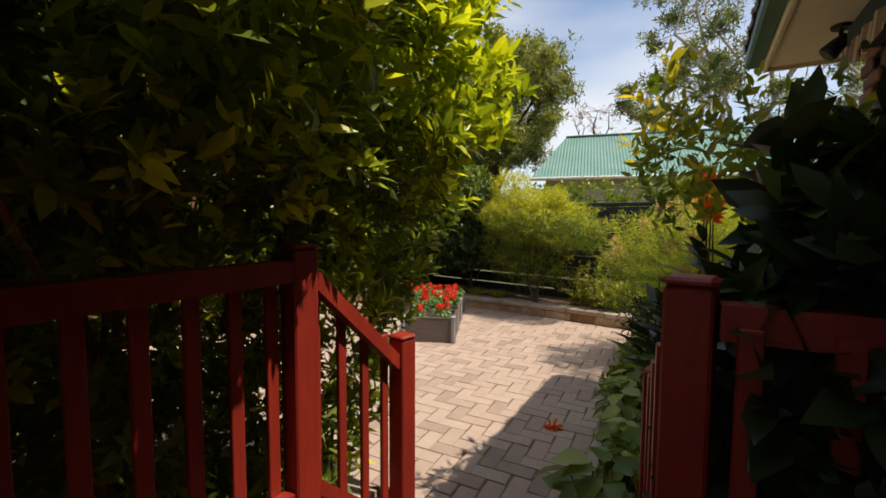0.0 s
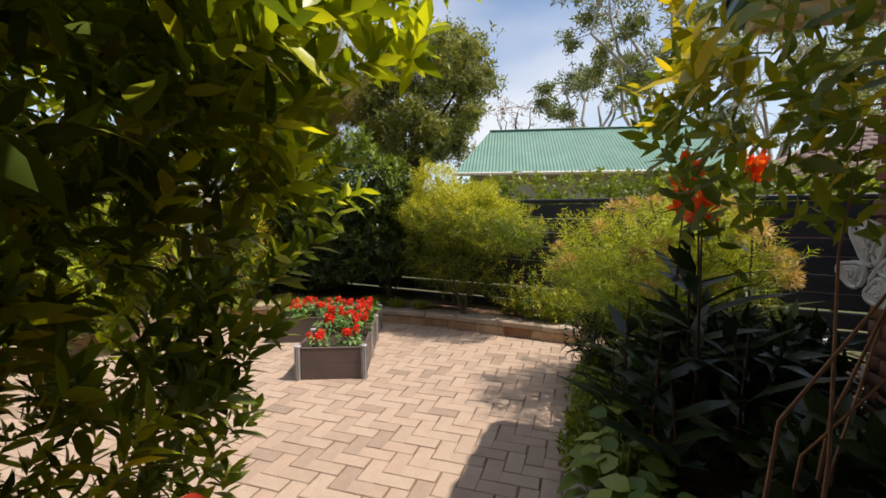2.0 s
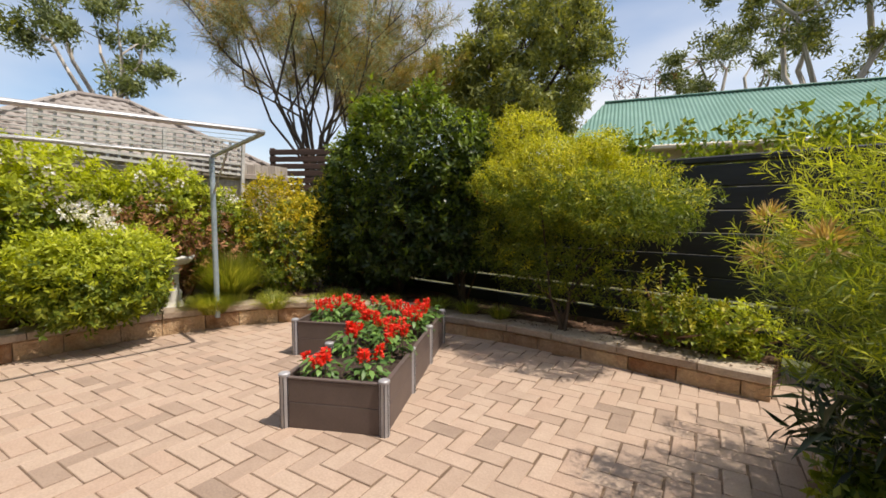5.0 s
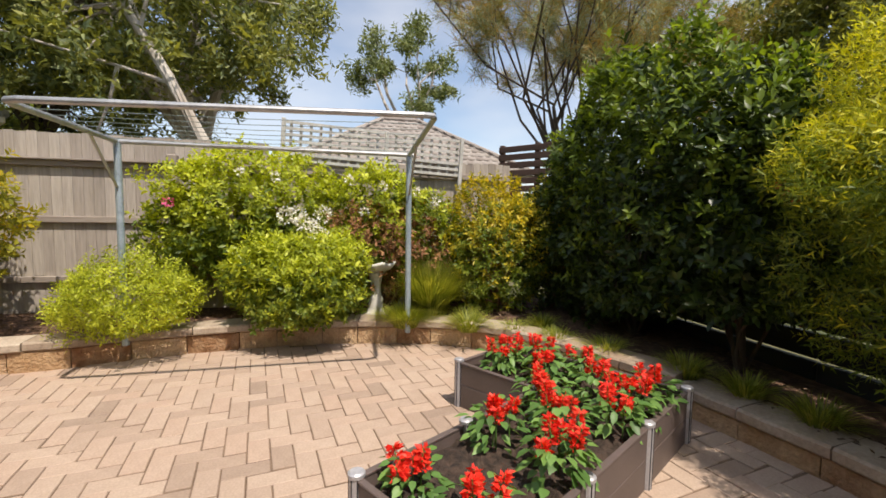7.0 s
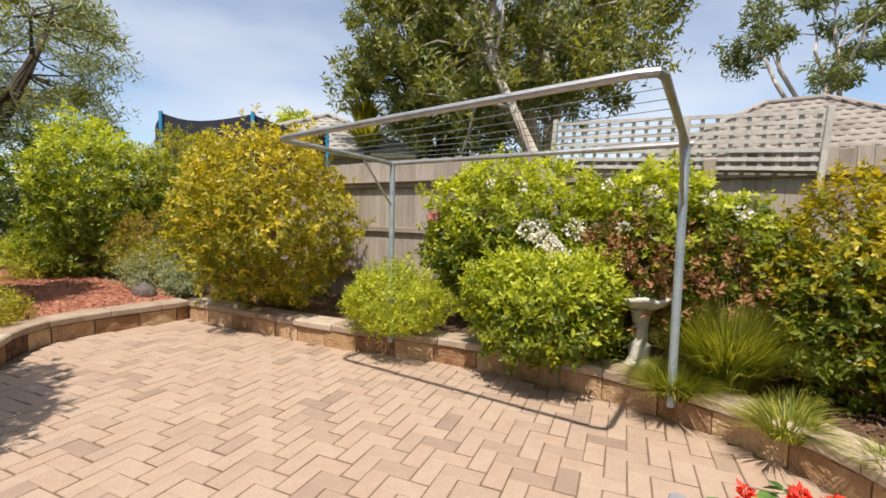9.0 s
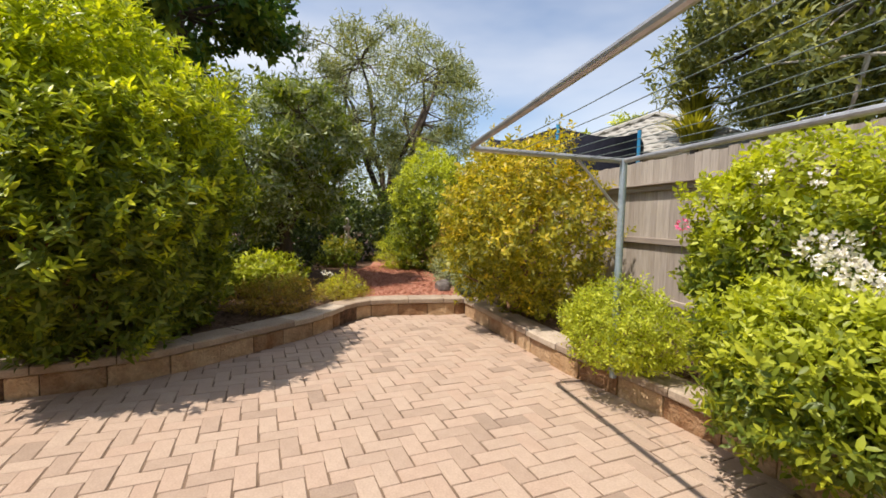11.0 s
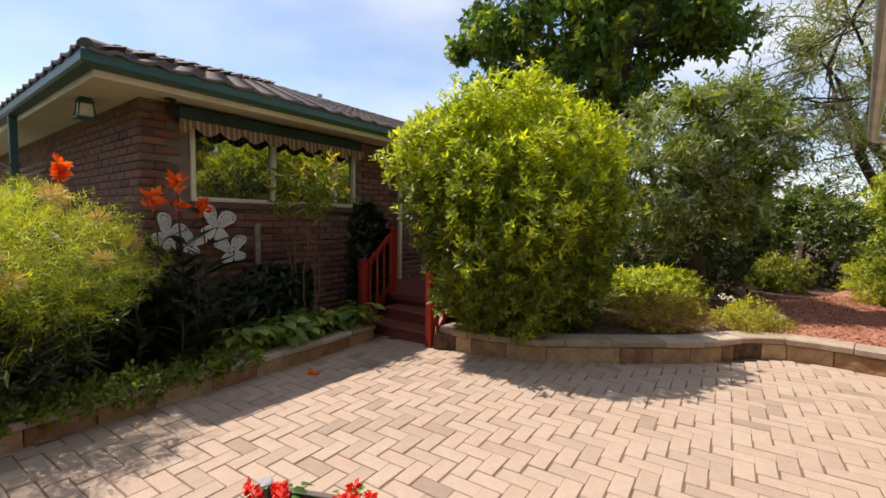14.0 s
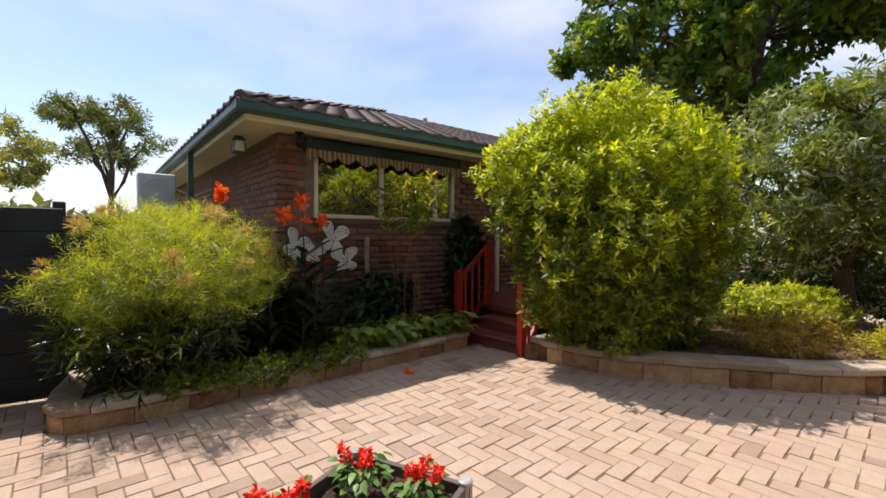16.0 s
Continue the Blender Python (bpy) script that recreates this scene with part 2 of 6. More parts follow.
M["lf_cas"] = leaf_mat("needle_orange_green", (0.10, 0.10, 0.03), (0.22, 0.15, 0.035), (0.36, 0.20, 0.05), 0.6, 0.3)
M["lf_greygreen"] = leaf_mat("grey_green_leaf", (0.09, 0.115, 0.06), (0.18, 0.21, 0.12), (0.31, 0.33, 0.2), 0.55, 0.22)
M["lf_tree"] = leaf_mat("broad_tree_leaf", (0.022, 0.055, 0.012), (0.05, 0.105, 0.02), (0.09, 0.155, 0.03), 0.4, 0.3)
# Near-black green: the house's shadow is put into this leaf colour.
M["lf_broad"] = leaf_mat("shade_dark_broad_leaf", (0.010, 0.020, 0.010), (0.020, 0.034, 0.014), (0.038, 0.056, 0.02), 0.3, 0.2, gain=1.1)
M["lf_hosta"] = leaf_mat("broad_ground_leaf", (0.05, 0.09, 0.018), (0.11, 0.16, 0.03), (0.24, 0.26, 0.07), 0.4, 0.3)
M["lf_salvia"] = leaf_mat("salvia_leaf", (0.04, 0.085, 0.02), (0.075, 0.145, 0.035), (0.12, 0.20, 0.05), 0.45, 0.25)
M["canna_stem"] = surface("dark_purple_stem", (0.035, 0.012, 0.012), (0.07, 0.025, 0.02), 0.5, 8, 50, relief=0.1)
M["lf_brown"] = leaf_mat("dry_brown_leaf", (0.10, 0.045, 0.02), (0.19, 0.09, 0.04), (0.28, 0.15, 0.07), 0.7, 0.2)
M["lf_heath"] = leaf_mat("heath_bronze", (0.14, 0.1, 0.02), (0.24, 0.2, 0.03), (0.34, 0.3, 0.05), 0.6, 0.3)

g, gn, gl, gb = material("window_glass")
gb.inputs["Base Color"].default_value = (0.02, 0.025, 0.03, 1)
gb.inputs["Roughness"].default_value = 0.02
gb.inputs["Specular IOR Level"].default_value = 1.0
gb.inputs["IOR"].default_value = 2.4
M["glass"] = g


# ---- building helpers ----
def thing(name, x, y, z, label, category, group="", turn=0.0):
    ob = new(name)
    ob.empty_display_size = 0.1
    ob.matrix_world = pose(x, y, z, 0, 0, turn)
    return tagged(ob, label, category, group)


def part(name, bm, mat, parent=None, label="", smooth=False):
    me = bpy.data.meshes.new(name)
    bm.to_mesh(me)
    bm.free()
    if smooth:
        me.polygons.foreach_set("use_smooth", [True] * len(me.polygons))
    me.materials.append(mat)
    ob = new(name, me)
    if parent:
        ob.parent = parent
    if label:
        ob["label"] = label
    return ob


def raw(name, verts, faces, mat, parent=None, label="", smooth=False):
    """A mesh from arrays of vertices and equal-sided faces."""
    verts, faces = np.asarray(verts, dtype=np.float32), np.asarray(faces, dtype=np.int32)
    me = bpy.data.meshes.new(name)
    k = faces.shape[1]
    me.vertices.add(len(verts))
    me.vertices.foreach_set("co", verts.ravel())
    me.loops.add(faces.size)
    me.loops.foreach_set("vertex_index", faces.ravel())
    me.polygons.add(len(faces))
    me.polygons.foreach_set("loop_start", np.arange(0, faces.size, k, dtype=np.int32))
    me.update(calc_edges=True)
    if smooth:
        me.polygons.foreach_set("use_smooth", np.ones(len(faces), dtype=bool))
    me.materials.append(mat)
    ob = new(name, me)
    if parent:
        ob.parent = parent
    if label:
        ob["label"] = label
    return ob


def box(bm, x0, y0, z0, x1, y1, z1, bevel=0.0, m=None):
    mat = Matrix.Translation(((x0 + x1) / 2, (y0 + y1) / 2, (z0 + z1) / 2)) @ Matrix.Diagonal((x1 - x0, y1 - y0, z1 - z0, 1))
    r = bmesh.ops.create_cube(bm, size=1, matrix=(m @ mat) if m else mat)
    if bevel:
        es = list({e for v in r["verts"] for e in v.link_edges})
        bmesh.ops.bevel(bm, geom=es, offset=bevel, segments=1, affect="EDGES")
    return bm


def boxes(*bs, bevel=0.0):
    bm = bmesh.new()
    for b in bs:
        box(bm, *b, bevel=bevel)
    return bm


def tube(bm, pts, radii, sides=8, cap=True):
    """A tapered tube along points."""
    pts = [Vector(p) for p in pts]
    if isinstance(radii, (int, float)):
        radii = [radii] * len(pts)
    rings = []
    for i, p in enumerate(pts):
        d = (pts[min(i + 1, len(pts) - 1)] - pts[max(i - 1, 0)]).normalized()
        a = d.cross(Vector((0, 0, 1)) if abs(d.z) < 0.9 else Vector((1, 0, 0))).normalized()
        b = d.cross(a)
        rings.append([bm.verts.new(p + (a * math.cos(t) + b * math.sin(t)) * radii[i]) for t in (2 * math.pi * k / sides for k in range(sides))])
    for r0, r1 in zip(rings, rings[1:]):
        for k in range(sides):
            bm.faces.new((r0[k], r0[(k + 1) % sides], r1[(k + 1) % sides], r1[k]))
    if cap:
        bm.faces.new(rings[0][::-1])
        bm.faces.new(rings[-1])
    return bm


def lathe(bm, profile, x=0, y=0, z=0, sides=20):
    rings = [[bm.verts.new((x + r * math.cos(a), y + r * math.sin(a), z + h)) for a in (2 * math.pi * k / sides for k in range(sides))] for r, h in profile]
    for r0, r1 in zip(rings, rings[1:]):
        for k in range(sides):
            bm.faces.new((r0[k], r0[(k + 1) % sides], r1[(k + 1) % sides], r1[k]))
    bm.faces.new(rings[0][::-1])
    bm.faces.new(rings[-1])
    return bm


def slab(poly, z0, z1):
    bm = bmesh.new()
    f = bm.faces.new([bm.verts.new((x, y, z0)) for x, y in poly])
    r = bmesh.ops.extrude_face_region(bm, geom=[f])
    bmesh.ops.translate(bm, vec=(0, 0, z1 - z0), verts=[v for v in r["geom"] if isinstance(v, bmesh.types.BMVert)])
    bmesh.ops.recalc_face_normals(bm, faces=bm.faces)
    bmesh.ops.triangulate(bm, faces=bm.faces)
    return bm


rng = np.random.default_rng(7)

# the house side of the garden stands slightly turned against the clothesline side
SITE = pose(-4.901, 4.901, 0, 0, 0, -2.49) @ pose(4.95, -4.93, 0)


def on_site(pts):
    return [tuple((SITE @ Vector((x, y, 0)))[:2]) for x, y in pts]


def settle(before):
    """Turn all top-level objects made since then with the house side."""
    for ob in [o for o in bpy.data.objects if o not in before and o.parent is None]:
        ob.matrix_world = SITE @ ob.matrix_basis



def unit(v):
    return v / np.maximum(np.linalg.norm(v, axis=1, keepdims=True), 1e-9)


def leaf_mesh(name, p, d, nrm, length, width, mat, parent=None, label="", droop=0.15, fold=0.12, kind="", fine=False):
    """One pointed, folded leaf at each of the points p along d."""
    n = len(p)
    d = unit(d)
    side = unit(np.cross(d, nrm))
    up = np.cross(side, d)
    length, width = np.broadcast_to(length, n)[:, None], np.broadcast_to(width, n)[:, None]
    if fine:
        def at(f, w, dip):
            return p + d * length * f + side * width * w + up * (width * fold * abs(w) * 2 - length * droop * f * f)
        v = np.stack([p, at(0.25, 0.4, 0), at(0.25, 0, 0), at(0.25, -0.4, 0), at(0.6, 0.42, 0), at(0.6, 0, 0), at(0.6, -0.42, 0), at(1.0, 0, 0)], axis=1).reshape(-1, 3)
        f = np.array([[0, 2, 1], [0, 3, 2], [1, 2, 5], [1, 5, 4], [2, 3, 6], [2, 6, 5], [4, 5, 7], [5, 6, 7]])
        ob = raw(name, v, (np.arange(n)[:, None, None] * 8 + f[None]).reshape(-1, 3), mat, parent, label, smooth=True)
        if kind:
            ob["kind"] = kind
        return ob
    mid = p + d * length * 0.45
    v = np.stack([p, mid + side * width * 0.5 + up * width * fold, mid - side * width * 0.5 + up * width * fold, mid - up * width * 0.05, p + d * length - up * length * droop], axis=1).reshape(-1, 3)
    f = np.array([[0, 3, 1], [0, 2, 3], [1, 3, 4], [3, 2, 4]])
    faces = (np.arange(n)[:, None, None] * 5 + f[None]).reshape(-1, 3)
    ob = raw(name, v, faces, mat, parent, label)
    if kind:
        ob["kind"] = kind
    return ob


def sprigs(tips, dirs, k, reach, length, spread=0.9, vary=0.35):
    """Leaves spiralling round twigs that end at tips: points, directions, normals and lengths."""
    n = len(tips)
    d = unit(dirs)
    a = unit(np.cross(d, np.array([0.13, 0.21, 0.97]) + 0.0 * d))
    b = np.cross(d, a)
    j = np.tile(np.arange(k), n)
    ang = j * 2.4 + np.repeat(rng.uniform(0, 6.28, n), k)
    s = (j + 0.5) / k
    dd, aa, bb = np.repeat(d, k, 0), np.repeat(a, k, 0), np.repeat(b, k, 0)
    radial = aa * np.cos(ang)[:, None] + bb * np.sin(ang)[:, None]
    p = np.repeat(tips, k, 0) - dd * (reach * (1 - s))[:, None]
    ld = unit(dd * (0.25 + 0.75 * s)[:, None] + radial * spread + rng.normal(0, 0.18, p.shape))
    ln = unit(dd + 0.35 * rng.normal(0, 1, p.shape) - radial * 0.25)
    lens = length * (1 + vary * rng.uniform(-1, 1, len(p))) * (0.75 + 0.4 * np.sin(s * 3.0))
    return p, ld, ln, lens


def shell(n, c, r, lump=0.16, lobes=14, deep=0.3, floor_z=-9, flat=0.0):
    """Points and outward directions on a lumpy ellipsoid, some of them deeper inside."""
    d = unit(rng.normal(0, 1, (n, 3)))
    ax = unit(rng.normal(0, 1, (lobes, 3)))
    h = np.max(np.clip((d @ ax.T - 0.55) / 0.45, 0, 1) ** 1.2, axis=1)
    rad = 1 - lump + lump * 1.6 * h
    inner = rng.random(n) < deep
    rad = rad * np.where(inner, rng.uniform(0.45, 0.92, n), 1 + rng.normal(-0.02, 0.065, n))
    rad = rad * (1 + 0.05 * np.sin(d[:, 0] * 9 + lobes) * np.sin(d[:, 1] * 8 + 2) + 0.05 * np.sin(d[:, 2] * 11 + d[:, 0] * 6))
    p = np.asarray(c) + d * rad[:, None] * np.asarray(r)
    keep = p[:, 2] > floor_z
    return p[keep], d[keep]


def stems(bm, base, tips, r0, bend=0.15, sides=5):
    for t in tips:
        b, t = Vector(base), Vector(t)
        b = b + Vector((random.uniform(-1, 1), random.uniform(-1, 1), 0)) * r0 * 2.5
        w = Vector((random.uniform(-1, 1), random.uniform(-1, 1), random.uniform(-0.5, 0.5))) * bend * (t - b).length * 0.5
        m = Vector((b.x * 0.75 + t.x * 0.25, b.y * 0.75 + t.y * 0.25, b.z + (t.z - b.z) * 0.5)) + w
        tube(bm, [b, b.lerp(m, 0.55) + w * 0.4, m, m.lerp(t, 0.6) - w * 0.3, t], [r0, r0 * 0.8, r0 * 0.6, r0 * 0.4, r0 * 0.15], sides)


def bush(name, c, r, n, leaf, width, mat, label, category="shrub", k=8, reach=0.12, lump=0.16, deep=0.3, floor_z=0.2, droop=0.15,
         tips=None, spread=0.9, stem=0.02, stem_mat=None, keep=None, group="", lobes=14, up=0.45, fine=False, extra=(), n_stems=14):
    """A shrub: woody stems and a crown of leafy sprigs on a lumpy outline; tips: (share, material) of paler sprigs on
    the upper outside, young growth together with sunlit tops put into the colour.
    """
    ob = thing(name, c[0], c[1], floor_z, label, category, group)
    o = np.array([c[0], c[1], floor_z])
    p, d = shell(n, c, r, lump, lobes, deep, floor_z + 0.03)
    for c2, r2, n2 in extra:
        p2, d2 = shell(n2, c2, r2, lump, lobes, deep, floor_z + 0.03)
        p, d = np.concatenate([p, p2]), np.concatenate([d, d2])
    dirs = d * 0.8 + np.array([0, 0, up]) + rng.normal(0, 0.35, d.shape)
    if keep is not None:
        sel = keep(p)
        p, d, dirs = p[sel], d[sel], dirs[sel]
    bm = bmesh.new()
    pick = rng.choice(len(p), n_stems, replace=False)
    stems(bm, (0, 0, -0.03), [Vector(p[i] - o) * 0.9 for i in pick], stem)
    part("stem_framework", bm, stem_mat or M["twig"], ob)
    outer = np.zeros(len(p), bool)
    # More pale sprigs with height: young growth, and lit tops painted by colour.
    if tips:
        h = (p[:, 2] - c[2]) / r[2]
        outer = rng.random(len(p)) < tips[0] * np.clip(0.55 + h, 0.1, 1.6)
    for sel, m, nm in ((~outer, mat, "crown"), (outer, tips[1] if tips else None, "young_growth")):
        if sel.sum() == 0:
            continue
        q, ld, ln, lens = sprigs(p[sel] - o, dirs[sel], k, reach, leaf, spread)
        if keep is not None:
            s2 = keep(q + o)
            q, ld, ln, lens = q[s2], ld[s2], ln[s2], lens[s2]
        leaf_mesh(nm, q, ld, ln, lens, lens * width, m, ob, droop=droop, fine=fine)
    return ob


# ---- ground, patio edge, beds ----
EDGE_S = on_site([(-1.32, 1.5), (-1.72, 1.42), (-2.37, 1.12), (-3.02, 0.46), (-3.55, -0.14), (-4.15, -1.03)]) + [(-5.77, -1.13)]
EDGE_W = [(-5.77, -1.13), (-6.03, 1.2), (-6.22, 1.95), (-6.38, 2.8), (-6.4, 3.6), (-6.28, 4.4), (-6.05, 4.95), (-5.6, 5.38), (-4.45, 5.95), (-3.5, 6.12), (-2.6, 6.16), (-1.5, 6.18)]
EDGE_E = on_site([(-0.55, 1.9), (-0.84, 3.0), (-1.06, 4.2), (-1.28, 5.3), (-1.33, 5.75), (-1.1, 5.95), (-0.2, 5.98)])
BED = 0.19


def smooth_line(pts, step=0.1):
    """Catmull-Rom through the points, resampled evenly."""
    p = [Vector((*q, 0)) for q in pts]
    p = [2 * p[0] - p[1]] + p + [2 * p[-1] - p[-2]]
    out = []
    for a, b, c, d in zip(p, p[1:], p[2:], p[3:]):
        for i in range(20):
            t = i / 20
            out.append(0.5 * (2 * b + (c - a) * t + (2 * a - 5 * b + 4 * c - d) * t * t + (3 * b - a - 3 * c + d) * t ** 3))
    out.append(p[-2])
    return out


tagged(part("ground", boxes((-2000, -2000, -0.4, 2000, 2000, -0.06)), M["grass_ground"]), "dry grassy ground around the garden", "ground", kind="structure")
tagged(part("patio_base", slab([(-6.8, -1.5), (-0.2, -1.5), (0.3, 1.9), (0.3, 6.9), (-6.8, 6.9)], -0.055, -0.006), M["sand"]), "brown sand bedding under the patio pavers", "ground", kind="structure")
tagged(part("bed_west", slab([(x - 0.1, y + (0.06 if y > 5 else 0)) for x, y in EDGE_W[:-1]] + [(-1.5, 6.28), (-1.5, 6.98), (-7.45, 6.98), (-7.45, -1.2)], -0.05, BED), M["soil"]), "raised garden bed of dark bark soil", "garden bed", kind="structure")
tagged(part("bed_south", slab([(-1.45, 1.45)] + [(x, y - 0.1) for x, y in EDGE_S[1:]] + [(-7.45, -1.2), (-7.45, -30), (6, -30), (6, -4), (-1.45, -4)], -0.05, BED - 0.004), M["soil"]), "raised garden bed of dark bark soil", "garden bed", kind="structure")
tagged(part("bed_house", slab([(x + 0.06, y) for x, y in EDGE_E[:-2]] + on_site([(-1.05, 5.88), (0.9, 5.88), (0.9, 4.2), (0.3, 4.2), (0.3, 1.9)]), -0.05, BED - 0.03), M["soil"]), "narrow soil bed along the house wall", "garden bed", kind="structure")
tagged(part("mulch_path", slab(on_site([(-4.1, -1.25), (-5.5, -1.3), (-5.75, -2.2), (-5.6, -3.6), (-5.3, -5.5), (-5.6, -8), (-4.4, -8), (-4.2, -5.6), (-3.6, -4.2), (-3.55, -2.6)]), BED - 0.02, BED + 0.025), M["redmulch"]), "garden path of red bark mulch", "path", kind="structure")


def stone_wall(name, pts, side, label, h=0.17, cap=0.075, depth=0.2):
    """Low retaining wall: one course of rough blocks under flat capping stones. side: +1 builds it to the left of the line."""
    line = smooth_line(pts)
    dist = [0.0]
    for a, b in zip(line, line[1:]):
        dist.append(dist[-1] + (b - a).length)

    def at(s):
        s = min(max(s, 0), dist[-1])
        i = next(j for j in range(1, len(dist)) if dist[j] >= s - 1e-9)
        f = (s - dist[i - 1]) / max(dist[i] - dist[i - 1], 1e-9)
        p = line[i - 1].lerp(line[i], f)
        d = (line[i] - line[i - 1]).normalized()
        return p, Vector((-d.y, d.x, 0)) * side

    ob = thing(name, 0, 0, 0, label, "retaining wall")
    ob["kind"] = "structure"
    for nm, z0, z1, w, lo, hi, mt, off in (("block", -0.03, h, 0.39, 0.0, depth, M["stone"], 0.0), ("capping_stone", h, h + cap, 0.52, -0.025, depth + 0.06, M["cap"], 0.17)):
        s = -off
        while s < dist[-1] - 0.05:
            e = min(s + w * random.uniform(0.85, 1.15), dist[-1])
            a, b = max(s, 0) + 0.004, e - 0.004
            s = e
            if b - a < 0.06:
                continue
            bm = bmesh.new()
            k = 3
            j = random.uniform(-0.006, 0.006)
            rows = []
            for i in range(k + 1):
                p, nn = at(a + (b - a) * i / k)
                c = 0.008 if i in (0, k) else 0
                w0 = lo + j + c + (random.uniform(-0.008, 0.008) if nm == "block" else random.uniform(-0.003, 0.003))
                prof = [(w0 + 0.012, z0), (w0, z0 + 0.012), (w0, z1 - 0.015), (w0 + 0.015, z1 - random.uniform(0, 0.004)), (hi, z1 - random.uniform(0, 0.004)), (hi, z0)]
                rows.append([bm.verts.new((p.x + nn.x * q, p.y + nn.y * q, z)) for q, z in prof])
            for r0, r1 in zip(rows, rows[1:]):
                for q in range(6):
                    bm.faces.new((r0[q], r0[(q + 1) % 6], r1[(q + 1) % 6], r1[q]))
            bm.faces.new(rows[0][::-1])
            bm.faces.new(rows[-1])
            bmesh.ops.recalc_face_normals(bm, faces=bm.faces)
            part(nm, bm, mt, ob)
    return ob


stone_wall("wall_south", EDGE_S, 1, "low curved sandstone retaining wall with grey capping")
stone_wall("wall_west", EDGE_W[:9], 1, "low curved sandstone retaining wall with grey capping")
stone_wall("wall_north", EDGE_W[8:], 1, "low sandstone retaining wall with weathered brown capping", h=0.12, cap=0.075)
stone_wall("wall_house_bed", EDGE_E, -1, "low stone edging along the house bed", h=0.13, cap=0.06, depth=0.14)

# ---- house ----
house_before = set(bpy.data.objects)
HX, HY = 0.35, 4.13          # west face and north face
SOF, EAVE = 2.7, 0.46        # soffit height, overhang
WIN = (1.28, 3.66, 1.67, 2.55)
wall_w = tagged(part("wall_west_house", boxes((HX + 0.012, WIN[1], -0.05, HX + 0.24, HY - 0.012, SOF), (HX + 0.012, -9, -0.05, HX + 0.24, WIN[0], SOF),
                (HX + 0.012, WIN[0], -0.05, HX + 0.24, WIN[1], WIN[2]), (HX + 0.012, WIN[0], WIN[3], HX + 0.24, WIN[1], SOF)), M["mortar"]), "dark brown brick house wall with recessed mortar", "wall", kind="structure")
wall_n = tagged(part("wall_north_house", boxes((HX + 0.245, HY - 0.24, -0.05, 9, HY - 0.012, SOF)), M["mortar"]), "dark brown brick side wall of the house", "wall", kind="structure")
tagged(part("wall_back_house", boxes((9.0, -9, -0.05, 9.2, HY, SOF), (HX + 0.3, -9.2, -0.05, 9.2, -9.0, SOF)), M["mortar"]), "rear walls that close the house", "wall", kind="structure")
tagged(part("soffit", boxes((HX - EAVE, -9.6, SOF, HX + 0.02, HY + EAVE, SOF + 0.02), (HX + 0.025, HY - 0.02, SOF, 9.4, HY + EAVE, SOF + 0.02)), M["soffit"]), "cream soffit boards under the eaves", "soffit", kind="structure")
tagged(part("fascia", boxes((HX - EAVE - 0.03, -9.6, SOF - 0.03, HX - EAVE - 0.003, HY + EAVE + 0.03, SOF + 0.15), (HX - EAVE, HY + EAVE + 0.003, SOF - 0.03, 9.4, HY + EAVE + 0.03, SOF + 0.15), bevel=0.004), M["cream"]), "cream painted fascia board", "fascia", kind="structure")


def gutter():
    ob = thing("gutter", HX - EAVE, HY + EAVE, SOF, "dark green metal gutter along the eaves", "gutter")
    for nm, a, b in (("west_run", (0, -14), (0, 0)), ("north_run", (0, 0), (9, 0))):
        bm = bmesh.new()
        w = [(-0.035, 0.03), (-0.12, 0.04), (-0.14, 0.06), (-0.14, 0.15), (-0.125, 0.165), (-0.035, 0.16)]
        ends = []
        for (x, y) in (a, b):
            corner = (x, y) == (0, 0)
            ring = []
            for o, z in w:
                if nm == "west_run":
                    ring.append(bm.verts.new((o, y - (o if corner else 0), z)))
                else:
                    ring.append(bm.verts.new((x + (o if corner else 0), -o, z)))
            ends.append(ring)
        for q in range(len(w)):
            bm.faces.new((ends[0][q], ends[0][(q + 1) % len(w)], ends[1][(q + 1) % len(w)], ends[1][q]))
        bm.faces.new(ends[0])
        bm.faces.new(ends[1][::-1])
        bmesh.ops.recalc_face_normals(bm, faces=bm.faces)
        part(nm, bm, M["gutter"], ob)
    return ob


gutter()


